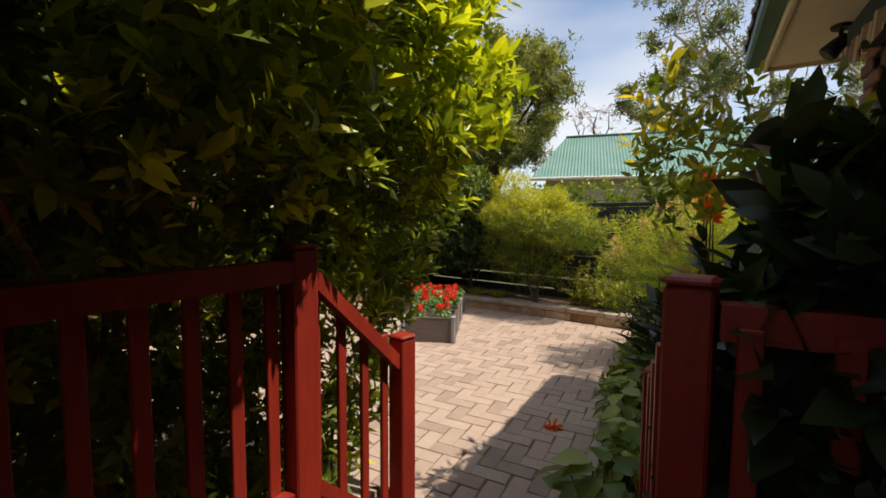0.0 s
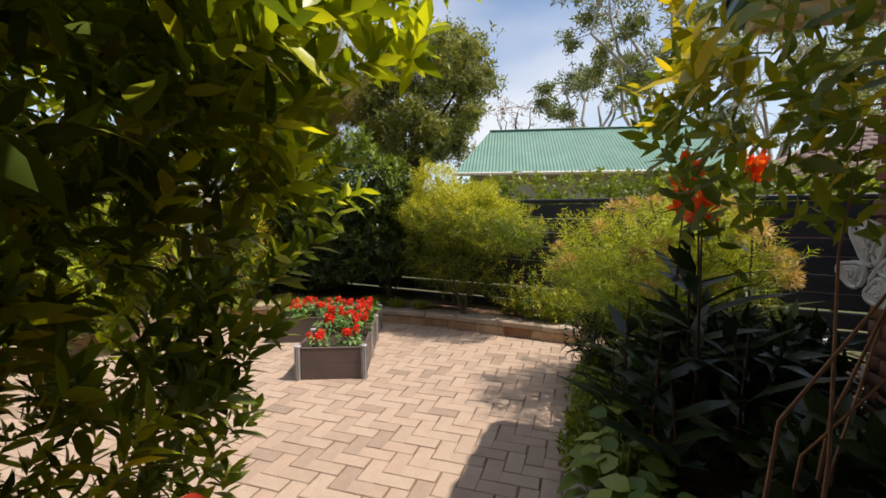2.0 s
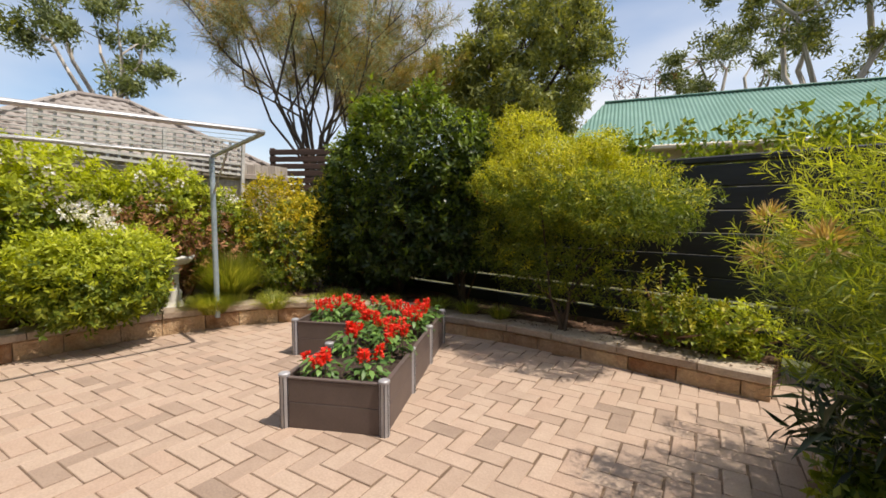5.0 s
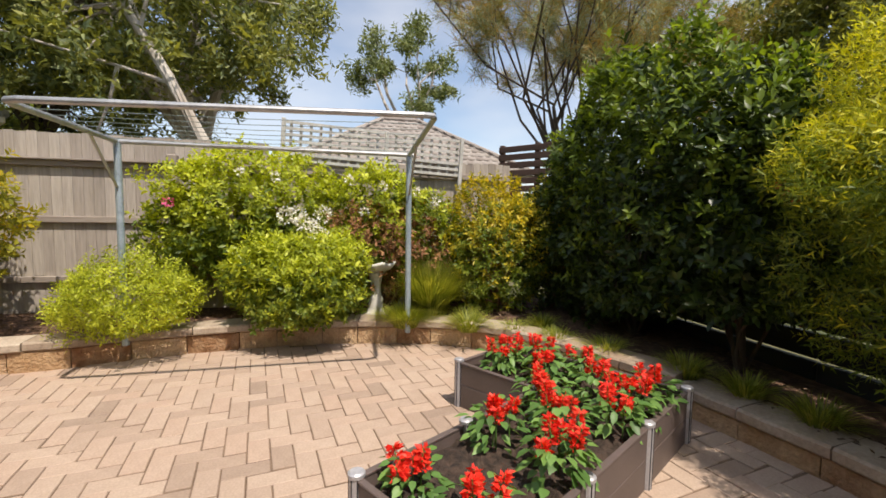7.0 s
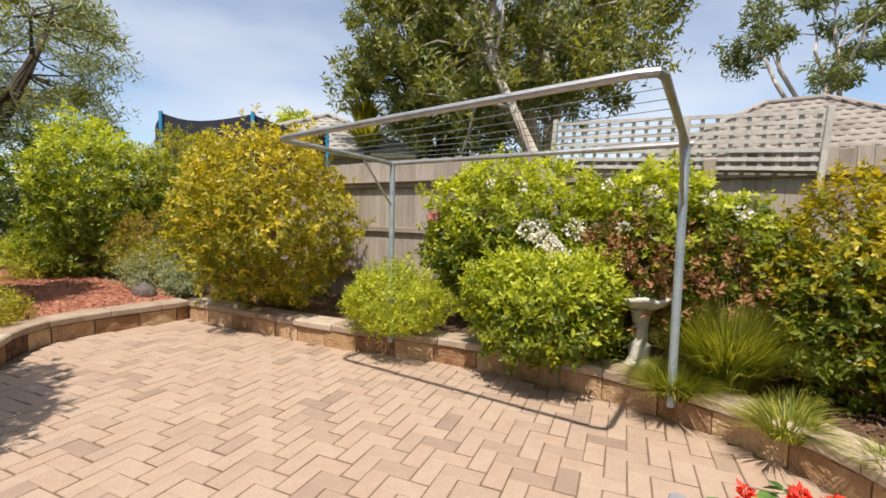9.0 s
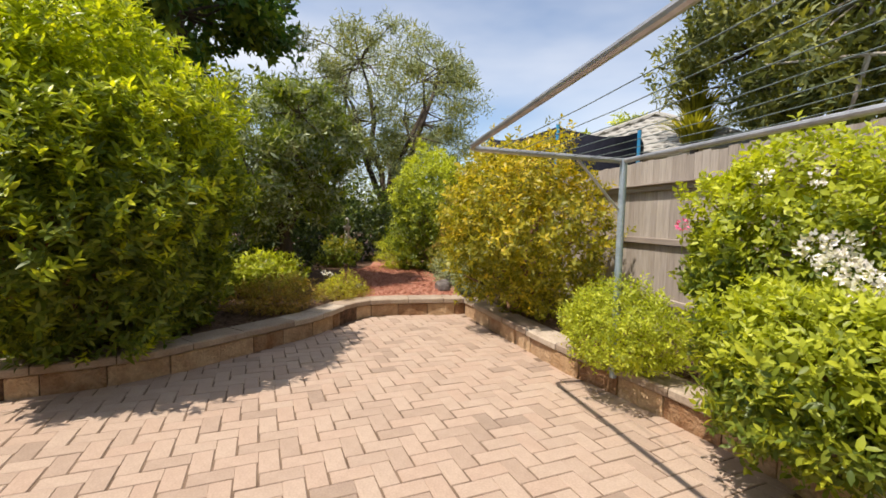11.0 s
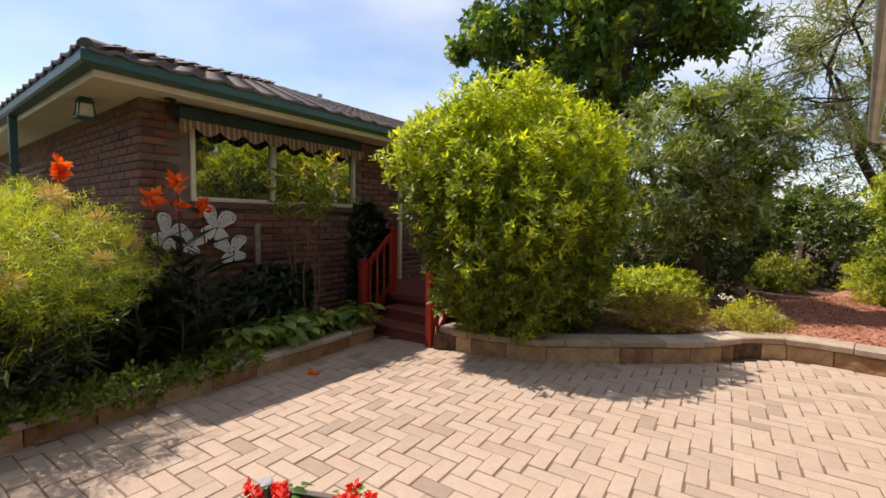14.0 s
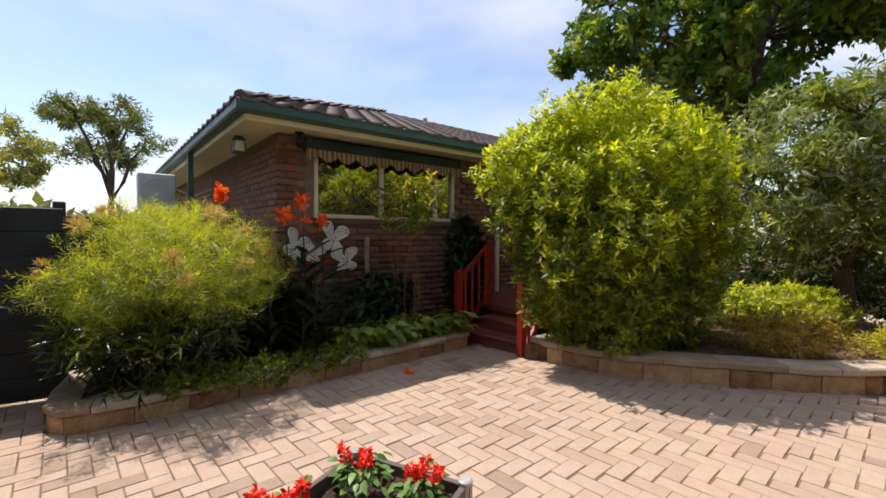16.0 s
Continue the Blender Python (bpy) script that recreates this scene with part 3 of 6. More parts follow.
def tiled_slope(name, a, b, up, mat, parent=None, label="", course=0.33, wide=0.3, rise=0.03, hip0=1.0, hip1=0.0):
    """Roof slope of interlocking roll tiles. a to b is the eave, up the vector to the ridge; hip0, hip1 pull the ends in with height."""
    a, b, up = Vector(a), Vector(b), Vector(up)
    along = (b - a).normalized()
    nrm = along.cross(up).normalized()
    if nrm.z < 0:
        nrm = -nrm
    rows = int(up.length / course)
    vs, fs = [], []
    run = Vector((up.x, up.y, 0)).length
    for r in range(rows):
        f0, f1 = r / rows, (r + 1) / rows
        s0 = run * f0 * hip0
        s1 = (b - a).length - run * f0 * hip1
        s = s0 - (wide / 2 if r % 2 else 0)
        while s < s1:
            e0, e1 = max(s, s0), min(s + wide, s1)
            s += wide
            if e1 - e0 < 0.04:
                continue
            k = len(vs)
            prof = [(0, 0.012), (0.28, 0.036), (0.55, 0.006), (0.8, 0.006), (1.0, 0.012)]
            for f, lift in ((f0 - 0.18 / rows, rise), (f1, 0.0)):
                for q, h in prof:
                    vs.append(a + along * (e0 + (e1 - e0) * q) + up * f + nrm * (h + lift))
            for q, h in prof:
                vs.append(a + along * (e0 + (e1 - e0) * q) + up * (f0 - 0.18 / rows) + nrm * (h + rise - 0.03))
            for q in range(4):
                fs.append((k + q, k + q + 1, k + 6 + q, k + 5 + q))
                fs.append((k + 10 + q, k + 11 + q, k + q + 1, k + q))
    ob = raw(name, [tuple(v) for v in vs], fs, mat, parent, label)
    ob["kind"] = "stuff"
    return ob


roof = thing("roof", HX - EAVE, HY + EAVE, SOF, "hipped roof of dark brown concrete tiles", "roof")
roof["kind"] = "structure"
tan = math.tan(radians(20))
tiled_slope("west_slope", (-0.09, -14.0, 0.15), (-0.09, 0.09, 0.15), (4.3, 0, 4.3 * tan), M["rooftile"], roof, hip0=0.0, hip1=1.0)
tiled_slope("north_slope", (-0.09, 0.09, 0.15), (9.2, 0.09, 0.15), (0, -4.3, 4.3 * tan), M["rooftile"], roof, hip0=1.0, hip1=0.0)
bm = bmesh.new()
for i in range(14):
    f0, f1 = i / 14, (i + 1) / 14 + 0.012
    tube(bm, [(-0.09 + 4.3 * f0, 0.09 - 4.3 * f0, 0.18 + 4.3 * tan * f0), (-0.09 + 4.3 * f1, 0.09 - 4.3 * f1, 0.17 + 4.3 * tan * f1)], [0.075, 0.062], 10)
part("hip_capping", bm, M["rooftile"], roof)
part("underlay", boxes((0.0, -14, 0.03, 9.2, -0.0, 0.12)), M["unlit_backing"], roof)


def house_window():
    y0, y1, z0, z1 = WIN
    ob = thing("window_1", HX, y0, z0, "cream aluminium sliding window with dark reflecting glass", "window")
    ob["kind"] = "structure"
    w, h = y1 - y0, z1 - z0
    part("window_frame", boxes((-0.02, 0, 0, 0.08, w, 0.05), (-0.02, 0, h - 0.05, 0.08, w, h), (-0.02, 0, 0.05, 0.08, 0.05, h - 0.05), (-0.02, w - 0.05, 0.05, 0.08, w, h - 0.05), bevel=0.004), M["cream"], ob)
    for f in (0.16, 0.575):
        part("mullion", boxes((-0.015, w * f - 0.03, 0.05, 0.07, w * f + 0.03, h - 0.05), bevel=0.004), M["cream"], ob)
    for a, b in ((0.05, w * 0.16 - 0.03), (w * 0.16 + 0.03, w * 0.575 - 0.03), (w * 0.575 + 0.03, w - 0.05)):
        part("pane", boxes((0.03, a, 0.05, 0.036, b, h - 0.05)), M["glass"], ob)
    part("window_sill", boxes((-0.06, -0.05, -0.075, 0.02, w + 0.05, -0.004), bevel=0.006), M["brick"], ob, "sloping red brick sill")
    # Flat near-black sheet; the room's lack of light is put into its colour.
    part("room_behind", boxes((0.5, -0.3, -0.4, 0.52, w + 0.3, h + 0.1)), M["unlit_backing"], ob, "dark sheet standing for the unlit room behind the glass")


house_window()


def awning():
    y0, y1 = WIN[0] - 0.03, WIN[1] + 0.17
    ob = thing("awning", HX, y0, 2.46, "rolled dark green window awning with scalloped striped valance", "awning")
    bm = boxes((-0.16, 0, 0.05, -0.004, y1 - y0, 0.2), bevel=0.02)
    part("cassette", bm, M["awning"], ob)
    bm = bmesh.new()
    n = 96
    top, bot = [], []
    for i in range(n + 1):
        y = (y1 - y0) * i / n
        sc = abs(math.sin(math.pi * y / 0.27))
        x = -0.165 - 0.012 * math.sin(y * 35)
        top.append(bm.verts.new((x, y, 0.06)))
        bot.append(bm.verts.new((x - 0.01, y, -0.012 - 0.075 * sc)))
    for i in range(n):
        bm.faces.new((top[i], top[i + 1], bot[i + 1], bot[i]))
    r = bmesh.ops.extrude_face_region(bm, geom=bm.faces[:])
    bmesh.ops.translate(bm, vec=(0.004, 0, 0), verts=[v for v in r["geom"] if isinstance(v, bmesh.types.BMVert)])
    m, nn, ll, b = material("striped_valance")
    tc = nn.new("ShaderNodeTexCoord")
    sep = nn.new("ShaderNodeSeparateXYZ")
    ll.new(tc.outputs["Object"], sep.inputs[0])
    sn = nn.new("ShaderNodeMath")
    sn.operation = "SINE"
    mu = nn.new("ShaderNodeMath")
    mu.operation = "MULTIPLY"
    mu.inputs[1].default_value = 95
    ll.new(sep.outputs["Y"], mu.inputs[0])
    ll.new(mu.outputs[0], sn.inputs[0])
    ll.new(ramp(nn, ll, sn.outputs[0], [(0.3, (0.20, 0.115, 0.065)), (0.7, (0.44, 0.30, 0.19))]), b.inputs["Base Color"])
    b.inputs["Roughness"].default_value = 0.85
    part("valance", bm, m, ob, "brown and cream striped scalloped cloth")


awning()


def soffit_lantern():
    ob = thing("soffit_lantern", HX + 0.55, HY + 0.3, SOF, "square glass lantern with dark frame under the eave", "lamp")
    part("mount", boxes((-0.05, -0.05, -0.03, 0.05, 0.05, -0.002), bevel=0.005), M["gutter"], ob)
    bm = bmesh.new()
    for sx in (-1, 1):
        for sy in (-1, 1):
            tube(bm, [(0.055 * sx, 0.055 * sy, -0.06), (0.075 * sx, 0.075 * sy, -0.2)], 0.007, 6)
    box(bm, -0.085, -0.085, -0.215, 0.085, 0.085, -0.2, 0.003)
    box(bm, -0.065, -0.065, -0.06, 0.065, 0.065, -0.03, 0.004)
    part("cage", bm, M["gutter"], ob)
    part("glass", boxes((-0.055, -0.055, -0.198, 0.055, 0.055, -0.065)), M["white"], ob, "frosted pale glass")


soffit_lantern()


def flood_light():
    ob = thing("flood_light", HX - 0.17, HY - 0.22, SOF, "dark twin floodlight with sensor fixed under the soffit", "lamp")
    bm = bmesh.new()
    lathe(bm, [(0.05, -0.022), (0.055, -0.002)], sides=14)
    part("base", bm, M["darkmetal"], ob)
    bm = bmesh.new()
    tube(bm, [(0, 0, -0.02), (0, 0, -0.1)], 0.012, 8)
    part("arm", bm, M["darkmetal"], ob)
    bm = bmesh.new()
    tube(bm, [(0.03, 0, -0.07), (-0.01, 0, -0.11), (-0.05, 0, -0.155), (-0.065, 0, -0.17)], [0.03, 0.045, 0.055, 0.05], 12)
    part("lamp_head", bm, M["darkmetal"], ob)


flood_light()


def downpipe():
    ob = thing("downpipe", HX + 2.6, HY + EAVE + 0.07, 0, "dark green square downpipe from the gutter", "downpipe")
    part("pipe", boxes((-0.04, -0.04, 0, 0.04, 0.04, SOF + 0.06), bevel=0.006), M["gutter"], ob)
    part("bracket", boxes((-0.055, -0.055, 2.1, 0.055, 0.055, 2.14), bevel=0.004), M["gutter"], ob)


downpipe()


def air_conditioner():
    ob = thing("air_conditioner", HX + 3.6, HY + 0.6, 0, "pale grey air conditioner unit on a tall stand", "air conditioner")
    part("casing", boxes((0, 0, 1.85, 0.34, 0.56, 2.5), bevel=0.02), M["metalgrey"], ob)
    bm = bmesh.new()
    for r in (0.09, 0.16, 0.23):
        tube(bm, [(-0.012, 0.28 + r * math.cos(a), 2.17 + r * math.sin(a)) for a in (k * math.pi / 10 for k in range(21))], 0.006, 5)
    part("grille", bm, M["metalgrey"], ob)
    for x in (0.03, 0.27):
        for y in (0.04, 0.48):
            part("leg", boxes((x, y, -0.05, x + 0.04, y + 0.04, 1.847), bevel=0.004), M["metalgrey"], ob)
    for z in (2.15, 2.25):
        bm = bmesh.new()
        tube(bm, [(0.1, 0.0, z), (0.15, -0.3, z - 0.1), (0.2, -0.72, z + 0.12)], 0.014, 6)
        part("pipe", bm, M["white"], ob, "white insulated pipe")


air_conditioner()


def vent_pipe():
    ob = thing("vent_pipe", 2.6, 0.2, 3.55, "pale vent pipe standing on the roof", "vent")
    bm = bmesh.new()
    lathe(bm, [(0.06, 0.0), (0.04, 0.06), (0.035, 0.42), (0.05, 0.43), (0.05, 0.47)], sides=10)
    part("pipe", bm, M["metalgrey"], ob)


vent_pipe()


def butterfly(name, y, z, s, tilt, turn):
    ob = thing(name, HX - 0.05, y, z, "white filigree metal butterfly fixed to the brick wall", "wall ornament", "metal butterflies")
    ob.matrix_world = pose(HX - 0.05, y, z, tilt, 0, turn)
    for sg in (-1, 1):
        for nm, top, cy, cz, ry, rz in (("upper_wing", 1, 0.09, 0.07, 0.085, 0.075), ("lower_wing", 0, 0.075, -0.06, 0.06, 0.055)):
            bm = bmesh.new()
            rim = []
            for k in range(25):
                a = 2 * math.pi * k / 24
                f = 1 + 0.14 * math.cos(3 * a + 0.6)
                rim.append((-0.03 - 0.15 * abs(cy + ry * math.cos(a)), sg * s * (cy + ry * f * math.cos(a)), s * (cz + rz * f * math.sin(a) + 0.45 * top * (cy + ry * math.cos(a)))))
            tube(bm, rim, 0.012 * s, 6)
            c = Vector(rim[0]).lerp(Vector(rim[12]), 0.5)
            for k in range(0, 24, 4):
                tube(bm, [c, c.lerp(Vector(rim[k]), 0.55) + Vector((0, 0, 0.012 * s)), Vector(rim[k])], 0.008 * s, 5)
            tube(bm, [c.lerp(Vector(rim[k]), 0.55) for k in range(25)], 0.012 * s, 5)
            tube(bm, [c.lerp(Vector(rim[k]), 0.25) for k in range(0, 25, 2)], 0.017 * s, 5)
            for k in range(0, 24, 2):
                tri = [c, Vector(rim[k]), Vector(rim[k + 1])]
                front = [bm.verts.new(v) for v in tri]
                back = [bm.verts.new(v + Vector((0.004, 0, 0))) for v in tri]
                bm.faces.new(front)
                bm.faces.new(back[::-1])
                for q in range(3):
                    bm.faces.new((front[q], back[q], back[(q + 1) % 3], front[(q + 1) % 3]))
            part(nm, bm, M["white"], ob)
    bm = bmesh.new()
    tube(bm, [(0.0, 0, -0.1 * s), (-0.02, 0, -0.04 * s), (-0.02, 0, 0.05 * s), (0.0, 0, 0.1 * s)], [0.004, 0.014 * s, 0.016 * s, 0.006], 8)
    part("body", bm, M["white"], ob)
    part("hook", boxes((0, -0.01, -0.01, 0.06, 0.01, 0.01)), M["darkmetal"], ob)


butterfly("butterfly_ornament", HY - 0.68, 1.37, 1.15, 14, 12)
butterfly("butterfly_ornament", HY - 0.88, 1.08, 0.95, -10, -8)
butterfly("butterfly_ornament", HY - 0.17, 1.28, 1.05, 30, 20)
butterfly("butterfly_ornament", HY - 0.42, 1.18, 0.7, 20, 0)
tagged(part("garden_stake", boxes((HX - 0.08, HY - 1.24, 0.1, HX - 0.03, HY - 1.18, 1.42), bevel=0.005), M["rail"]), "weathered timber stake against the brick wall", "stake")
tagged(part("door_frame", boxes((HX - 0.05, HY - 3.9, 0.1, HX + 0.01, HY - 3.83, SOF), bevel=0.006), M["cream"]), "cream painted upright beside the porch door", "door frame", kind="structure")

# house bricks: nearest stretch as single bricks, the rest joined
def brick_mesh(w, h, d):
    bm = boxes((0, 0, 0, d, w, h), bevel=0.006)
    me = bpy.data.meshes.new("brick")
    bm.to_mesh(me)
    bm.free()
    me.materials.append(M["brick"])
    return me


def brickwork(parent, origin, along, out, length, z0, z1, holes, single, limit=300):
    bw, bh, gap, d = 0.23, 0.076, 0.01, 0.02
    me = brick_mesh(bw, bh, d)
    rest, made = [], 0
    row = 0
    turn = math.degrees(math.atan2(along.y, along.x)) - 90
    z = z0
    while z + bh < z1:
        s = -(bw + gap) / 2 if row % 2 else 0.0
        while s < length:
            a, b = max(s, 0), min(s + bw, length)
            s += bw + gap
            if b - a < 0.05 or any(a < hb and b > ha and z < hz1 and z + bh > hz0 for ha, hb, hz0, hz1 in holes):
                continue
            p = origin + along * a
            depth = random.uniform(0, 0.003)
            if single(a, z) and made < limit and b - a > bw - 0.01:
                ob = new("brick", me)
                ob.parent = parent
                ob.matrix_local = Matrix.Translation((p.x + out.x * depth, p.y + out.y * depth, z)) @ Matrix.Rotation(radians(turn), 4, "Z")
                made += 1
            else:
                rest.append((p, b - a, z, depth))
        z += bh + gap
        row += 1
    vs, fs = [], []
    for p, w, z, depth in rest:
        k = len(vs)
        for f, ins in ((0.0, 0.0), (1.0, 0.005)):
            o = out * (0.012 * f + depth - 0.008)
            for a, h in ((ins, ins), (w - ins, ins), (w - ins, bh - ins), (ins, bh - ins)):
                q = p + along * a + o
                vs.append((q.x, q.y, z + h))
        fs += [(k + 4, k + 5, k + 6, k + 7)] + [(k + i, k + (i + 1) % 4, k + 4 + (i + 1) % 4, k + 4 + i) for i in range(4)]
    ob = raw("brick_courses", vs, fs, M["brick_rest"], parent)
    ob["kind"] = "stuff"


brickwork(wall_w, Vector((HX, HY, 0)), Vector((0, -1, 0)), Vector((-1, 0, 0)), 9.0, 0.0, SOF, [(HY - WIN[1] - 0.02, HY - WIN[0] + 0.02, WIN[2] - 0.09, WIN[3] + 0.01)], lambda a, z: z > 1.2 and a < 3.5)
brickwork(wall_n, Vector((HX, HY, 0)), Vector((1, 0, 0)), Vector((0, 1, 0)), 8.6, 0.0, SOF, [], lambda a, z: z > 1.35 and a < 3.2)

# the house stands turned against the patio's axes
HOUSE = SITE @ Matrix.Translation((HX, HY, 0)) @ Matrix.Rotation(radians(10), 4, "Z") @ Matrix.Translation((-HX, -HY, 0))
for ob in [o for o in bpy.data.objects if o not in house_before and o.parent is None]:
    ob.matrix_world = HOUSE @ ob.matrix_basis

# ---- fences ----
def black_fence():
    ob = thing("fence_black", -7.4, 7.0, 0, "dark navy fence of stacked horizontal sleepers", "fence")
    for x in (0.1, 2.3, 4.3, 6.1, 7.6, 9.3):
        part("post", boxes((x, 0.03, -0.05, x + 0.1, 0.13, 1.7), bevel=0.008), M["blackfence"], ob)
    for i in range(8):
        z = 0.12 + i * 0.2
        for x0, x1 in ((0, 3.1), (3.105, 6.25), (6.255, 10.4)):
            part("sleeper", boxes((x0, -0.05 + random.uniform(-0.006, 0.006), z + (0.022 if i in (1, 2) else 0.004), x1, 0.025, z + 0.196), bevel=0.012), M["blackfence"], ob)
    part("top_rail", boxes((0, -0.06, 1.73, 10.4, 0.06, 1.79), bevel=0.012), M["blackfence"], ob)


black_fence()


def paling_fence():
    ob = thing("fence_paling", -7.5, -9, 0, "weathered grey timber paling fence", "fence")
    y = 0.0
    while y < 14.9:
        w = random.uniform(0.095, 0.105)
        h = (2.12 if y < 11.8 else 1.98) + random.uniform(-0.012, 0.012)
        part("paling", boxes((-0.008 + random.uniform(-0.004, 0.004), y, 0.0, 0.008, y + w - 0.003, h)), M["paling"], ob)
        y += w
    for z in (0.55, 1.2, 1.8):
        part("rail", boxes((0.01, 0, z - 0.035, 0.05, 14.9, z + 0.035), bevel=0.006), M["rail"], ob)
    part("capping", boxes((0.05, 0, 1.83, 0.09, 11.8, 1.85), bevel=0.004), M["rail"], ob)
    for y in (3.2, 5.9, 8.5, 10.85, 13.4):
        part("post", boxes((0.052, y, 0, 0.15, y + 0.1, 1.93), bevel=0.01), M["rail"], ob)


paling_fence()


def lattice():
    ob = thing("lattice_screen", -7.42, 3.02, 1.9, "grey weathered timber lattice panel above the fence", "trellis")
    ob.matrix_world = pose(-7.42, 3.02, 1.92, -3.2, 0, 0)
    L, H = 2.2, 0.47
    for a, b in ((0, 0.045), (L - 0.045, L)):
        part("upright", boxes((-0.02, a, -0.35, 0.03, b, H + 0.02), bevel=0.005), M["lattice"], ob)
    part("upright", boxes((-0.02, 1.2, -0.35, 0.03, 1.245, H), bevel=0.005), M["lattice"], ob)
    for i in range(7):
        z = i * H / 6.5
        part("slat", boxes((0.002, 0.05, z, 0.014, L - 0.05, z + 0.032)), M["lattice"], ob)
    y = 0.09
    while y < L - 0.08:
        part("slat", boxes((-0.014, y, 0, -0.002, y + 0.032, H)), M["lattice"], ob)
        y += 0.112


lattice()


def slatted_screen():
    ob = thing("slatted_screen", -8.45, 6.1, 0, "dark brown slatted timber screen behind the fence corner", "screen", turn=38)
    for x in (0.0, 0.6, 1.14):
        part("post", boxes((x, 0.02, -0.05, x + 0.07, 0.09, 2.4), bevel=0.006), M["darkslat"], ob)
    for i in range(10):
        part("slat", boxes((0, -0.005, 1.2 + i * 0.12, 1.2, 0.015, 1.29 + i * 0.12), bevel=0.004), M["darkslat"], ob)


slatted_screen()


# ---- clothesline ----
def clothesline():
    ob = thing("clothesline", -6.2, 1.9, BED, "folding steel clothesline frame on two posts", "clothesline")
    z, D, L = 1.88 - BED, 1.26, 2.46
    for y in (0.0, L):
        bm = bmesh.new()
        tube(bm, [(0, y, -0.05), (0, y, z + 0.02)], 0.028, 12)
        part("post", bm, M["bluepole"], ob)
    bm = bmesh.new()
    tube(bm, [(0.0, -0.04, z), (0.0, L + 0.04, z)], 0.02, 10)
    part("inner_rail", bm, M["galv"], ob)
    bm = bmesh.new()
    pts = [(0.03, 0, z), (D - 0.08, 0, z + 0.025), (D - 0.02, 0.02, z + 0.027), (D, 0.09, z + 0.03), (D, L - 0.09, z + 0.095), (D - 0.02, L - 0.02, z + 0.097), (D - 0.08, L, z + 0.095), (0.03, L, z)]
    tube(bm, pts, 0.021, 10)
    part("frame", bm, M["galv"], ob)
    for y in (0.0, L):
        bm = bmesh.new()
        tube(bm, [(0.03, y, z - 0.38), (0.42, y, z + 0.015)], 0.011, 8)
        part("strut", bm, M["galv"], ob)
    for i in range(7):
        x = 0.16 + i * 0.15
        bm = bmesh.new()
        zz = z + 0.06 * x
        tube(bm, [(x, 0, z + 0.02 * x), (x, L * 0.5, zz - 0.025), (x, L, z + 0.076 * x)], 0.0025, 5)
        part("line", bm, M["wire"], ob)


clothesline()

# ---- stairs and porch ----
ST = pose(-1.345, 1.4, 0, 0, 0, 9.5)   # foot of the steps, at the post beside the bush


def stair_point(x, y):
    p = ST @ Vector((x, y, 0))
    return p.x, p.y


floor_ob = tagged(part("porch_floor", boxes((-0.08, -4.4, 0.36, 1.95, -0.56, 0.46), bevel=0.01), M["deck"]), "dark red timber porch floor", "porch", kind="structure")
base_ob = tagged(part("porch_base", boxes((0.0, -4.4, -0.05, 1.95, -0.6, 0.355)), M["deck"]), "dark red boarding under the porch", "porch", kind="structure")
floor_ob.matrix_world = ST
base_ob.matrix_world = ST


def steps():
    ob = thing("steps", 0, 0, 0, "dark red timber steps down to the patio", "stairs")
    ob.matrix_world = ST
    for i, z in enumerate((0.31, 0.155)):
        y = -0.56 + i * 0.27
        part("tread", boxes((0.06, y, z - 0.04, 1.0, y + 0.29, z), bevel=0.008), M["deck"], ob)
        part("riser", boxes((0.07, y + 0.24, 0, 0.99, y + 0.26, z - 0.043)), M["deck"], ob)
    for x in (0.02, 1.003):
        part("stringer", boxes((x, -0.55, 0, x + 0.037, 0.0, 0.2), bevel=0.005), M["redpaint"], ob)


steps()


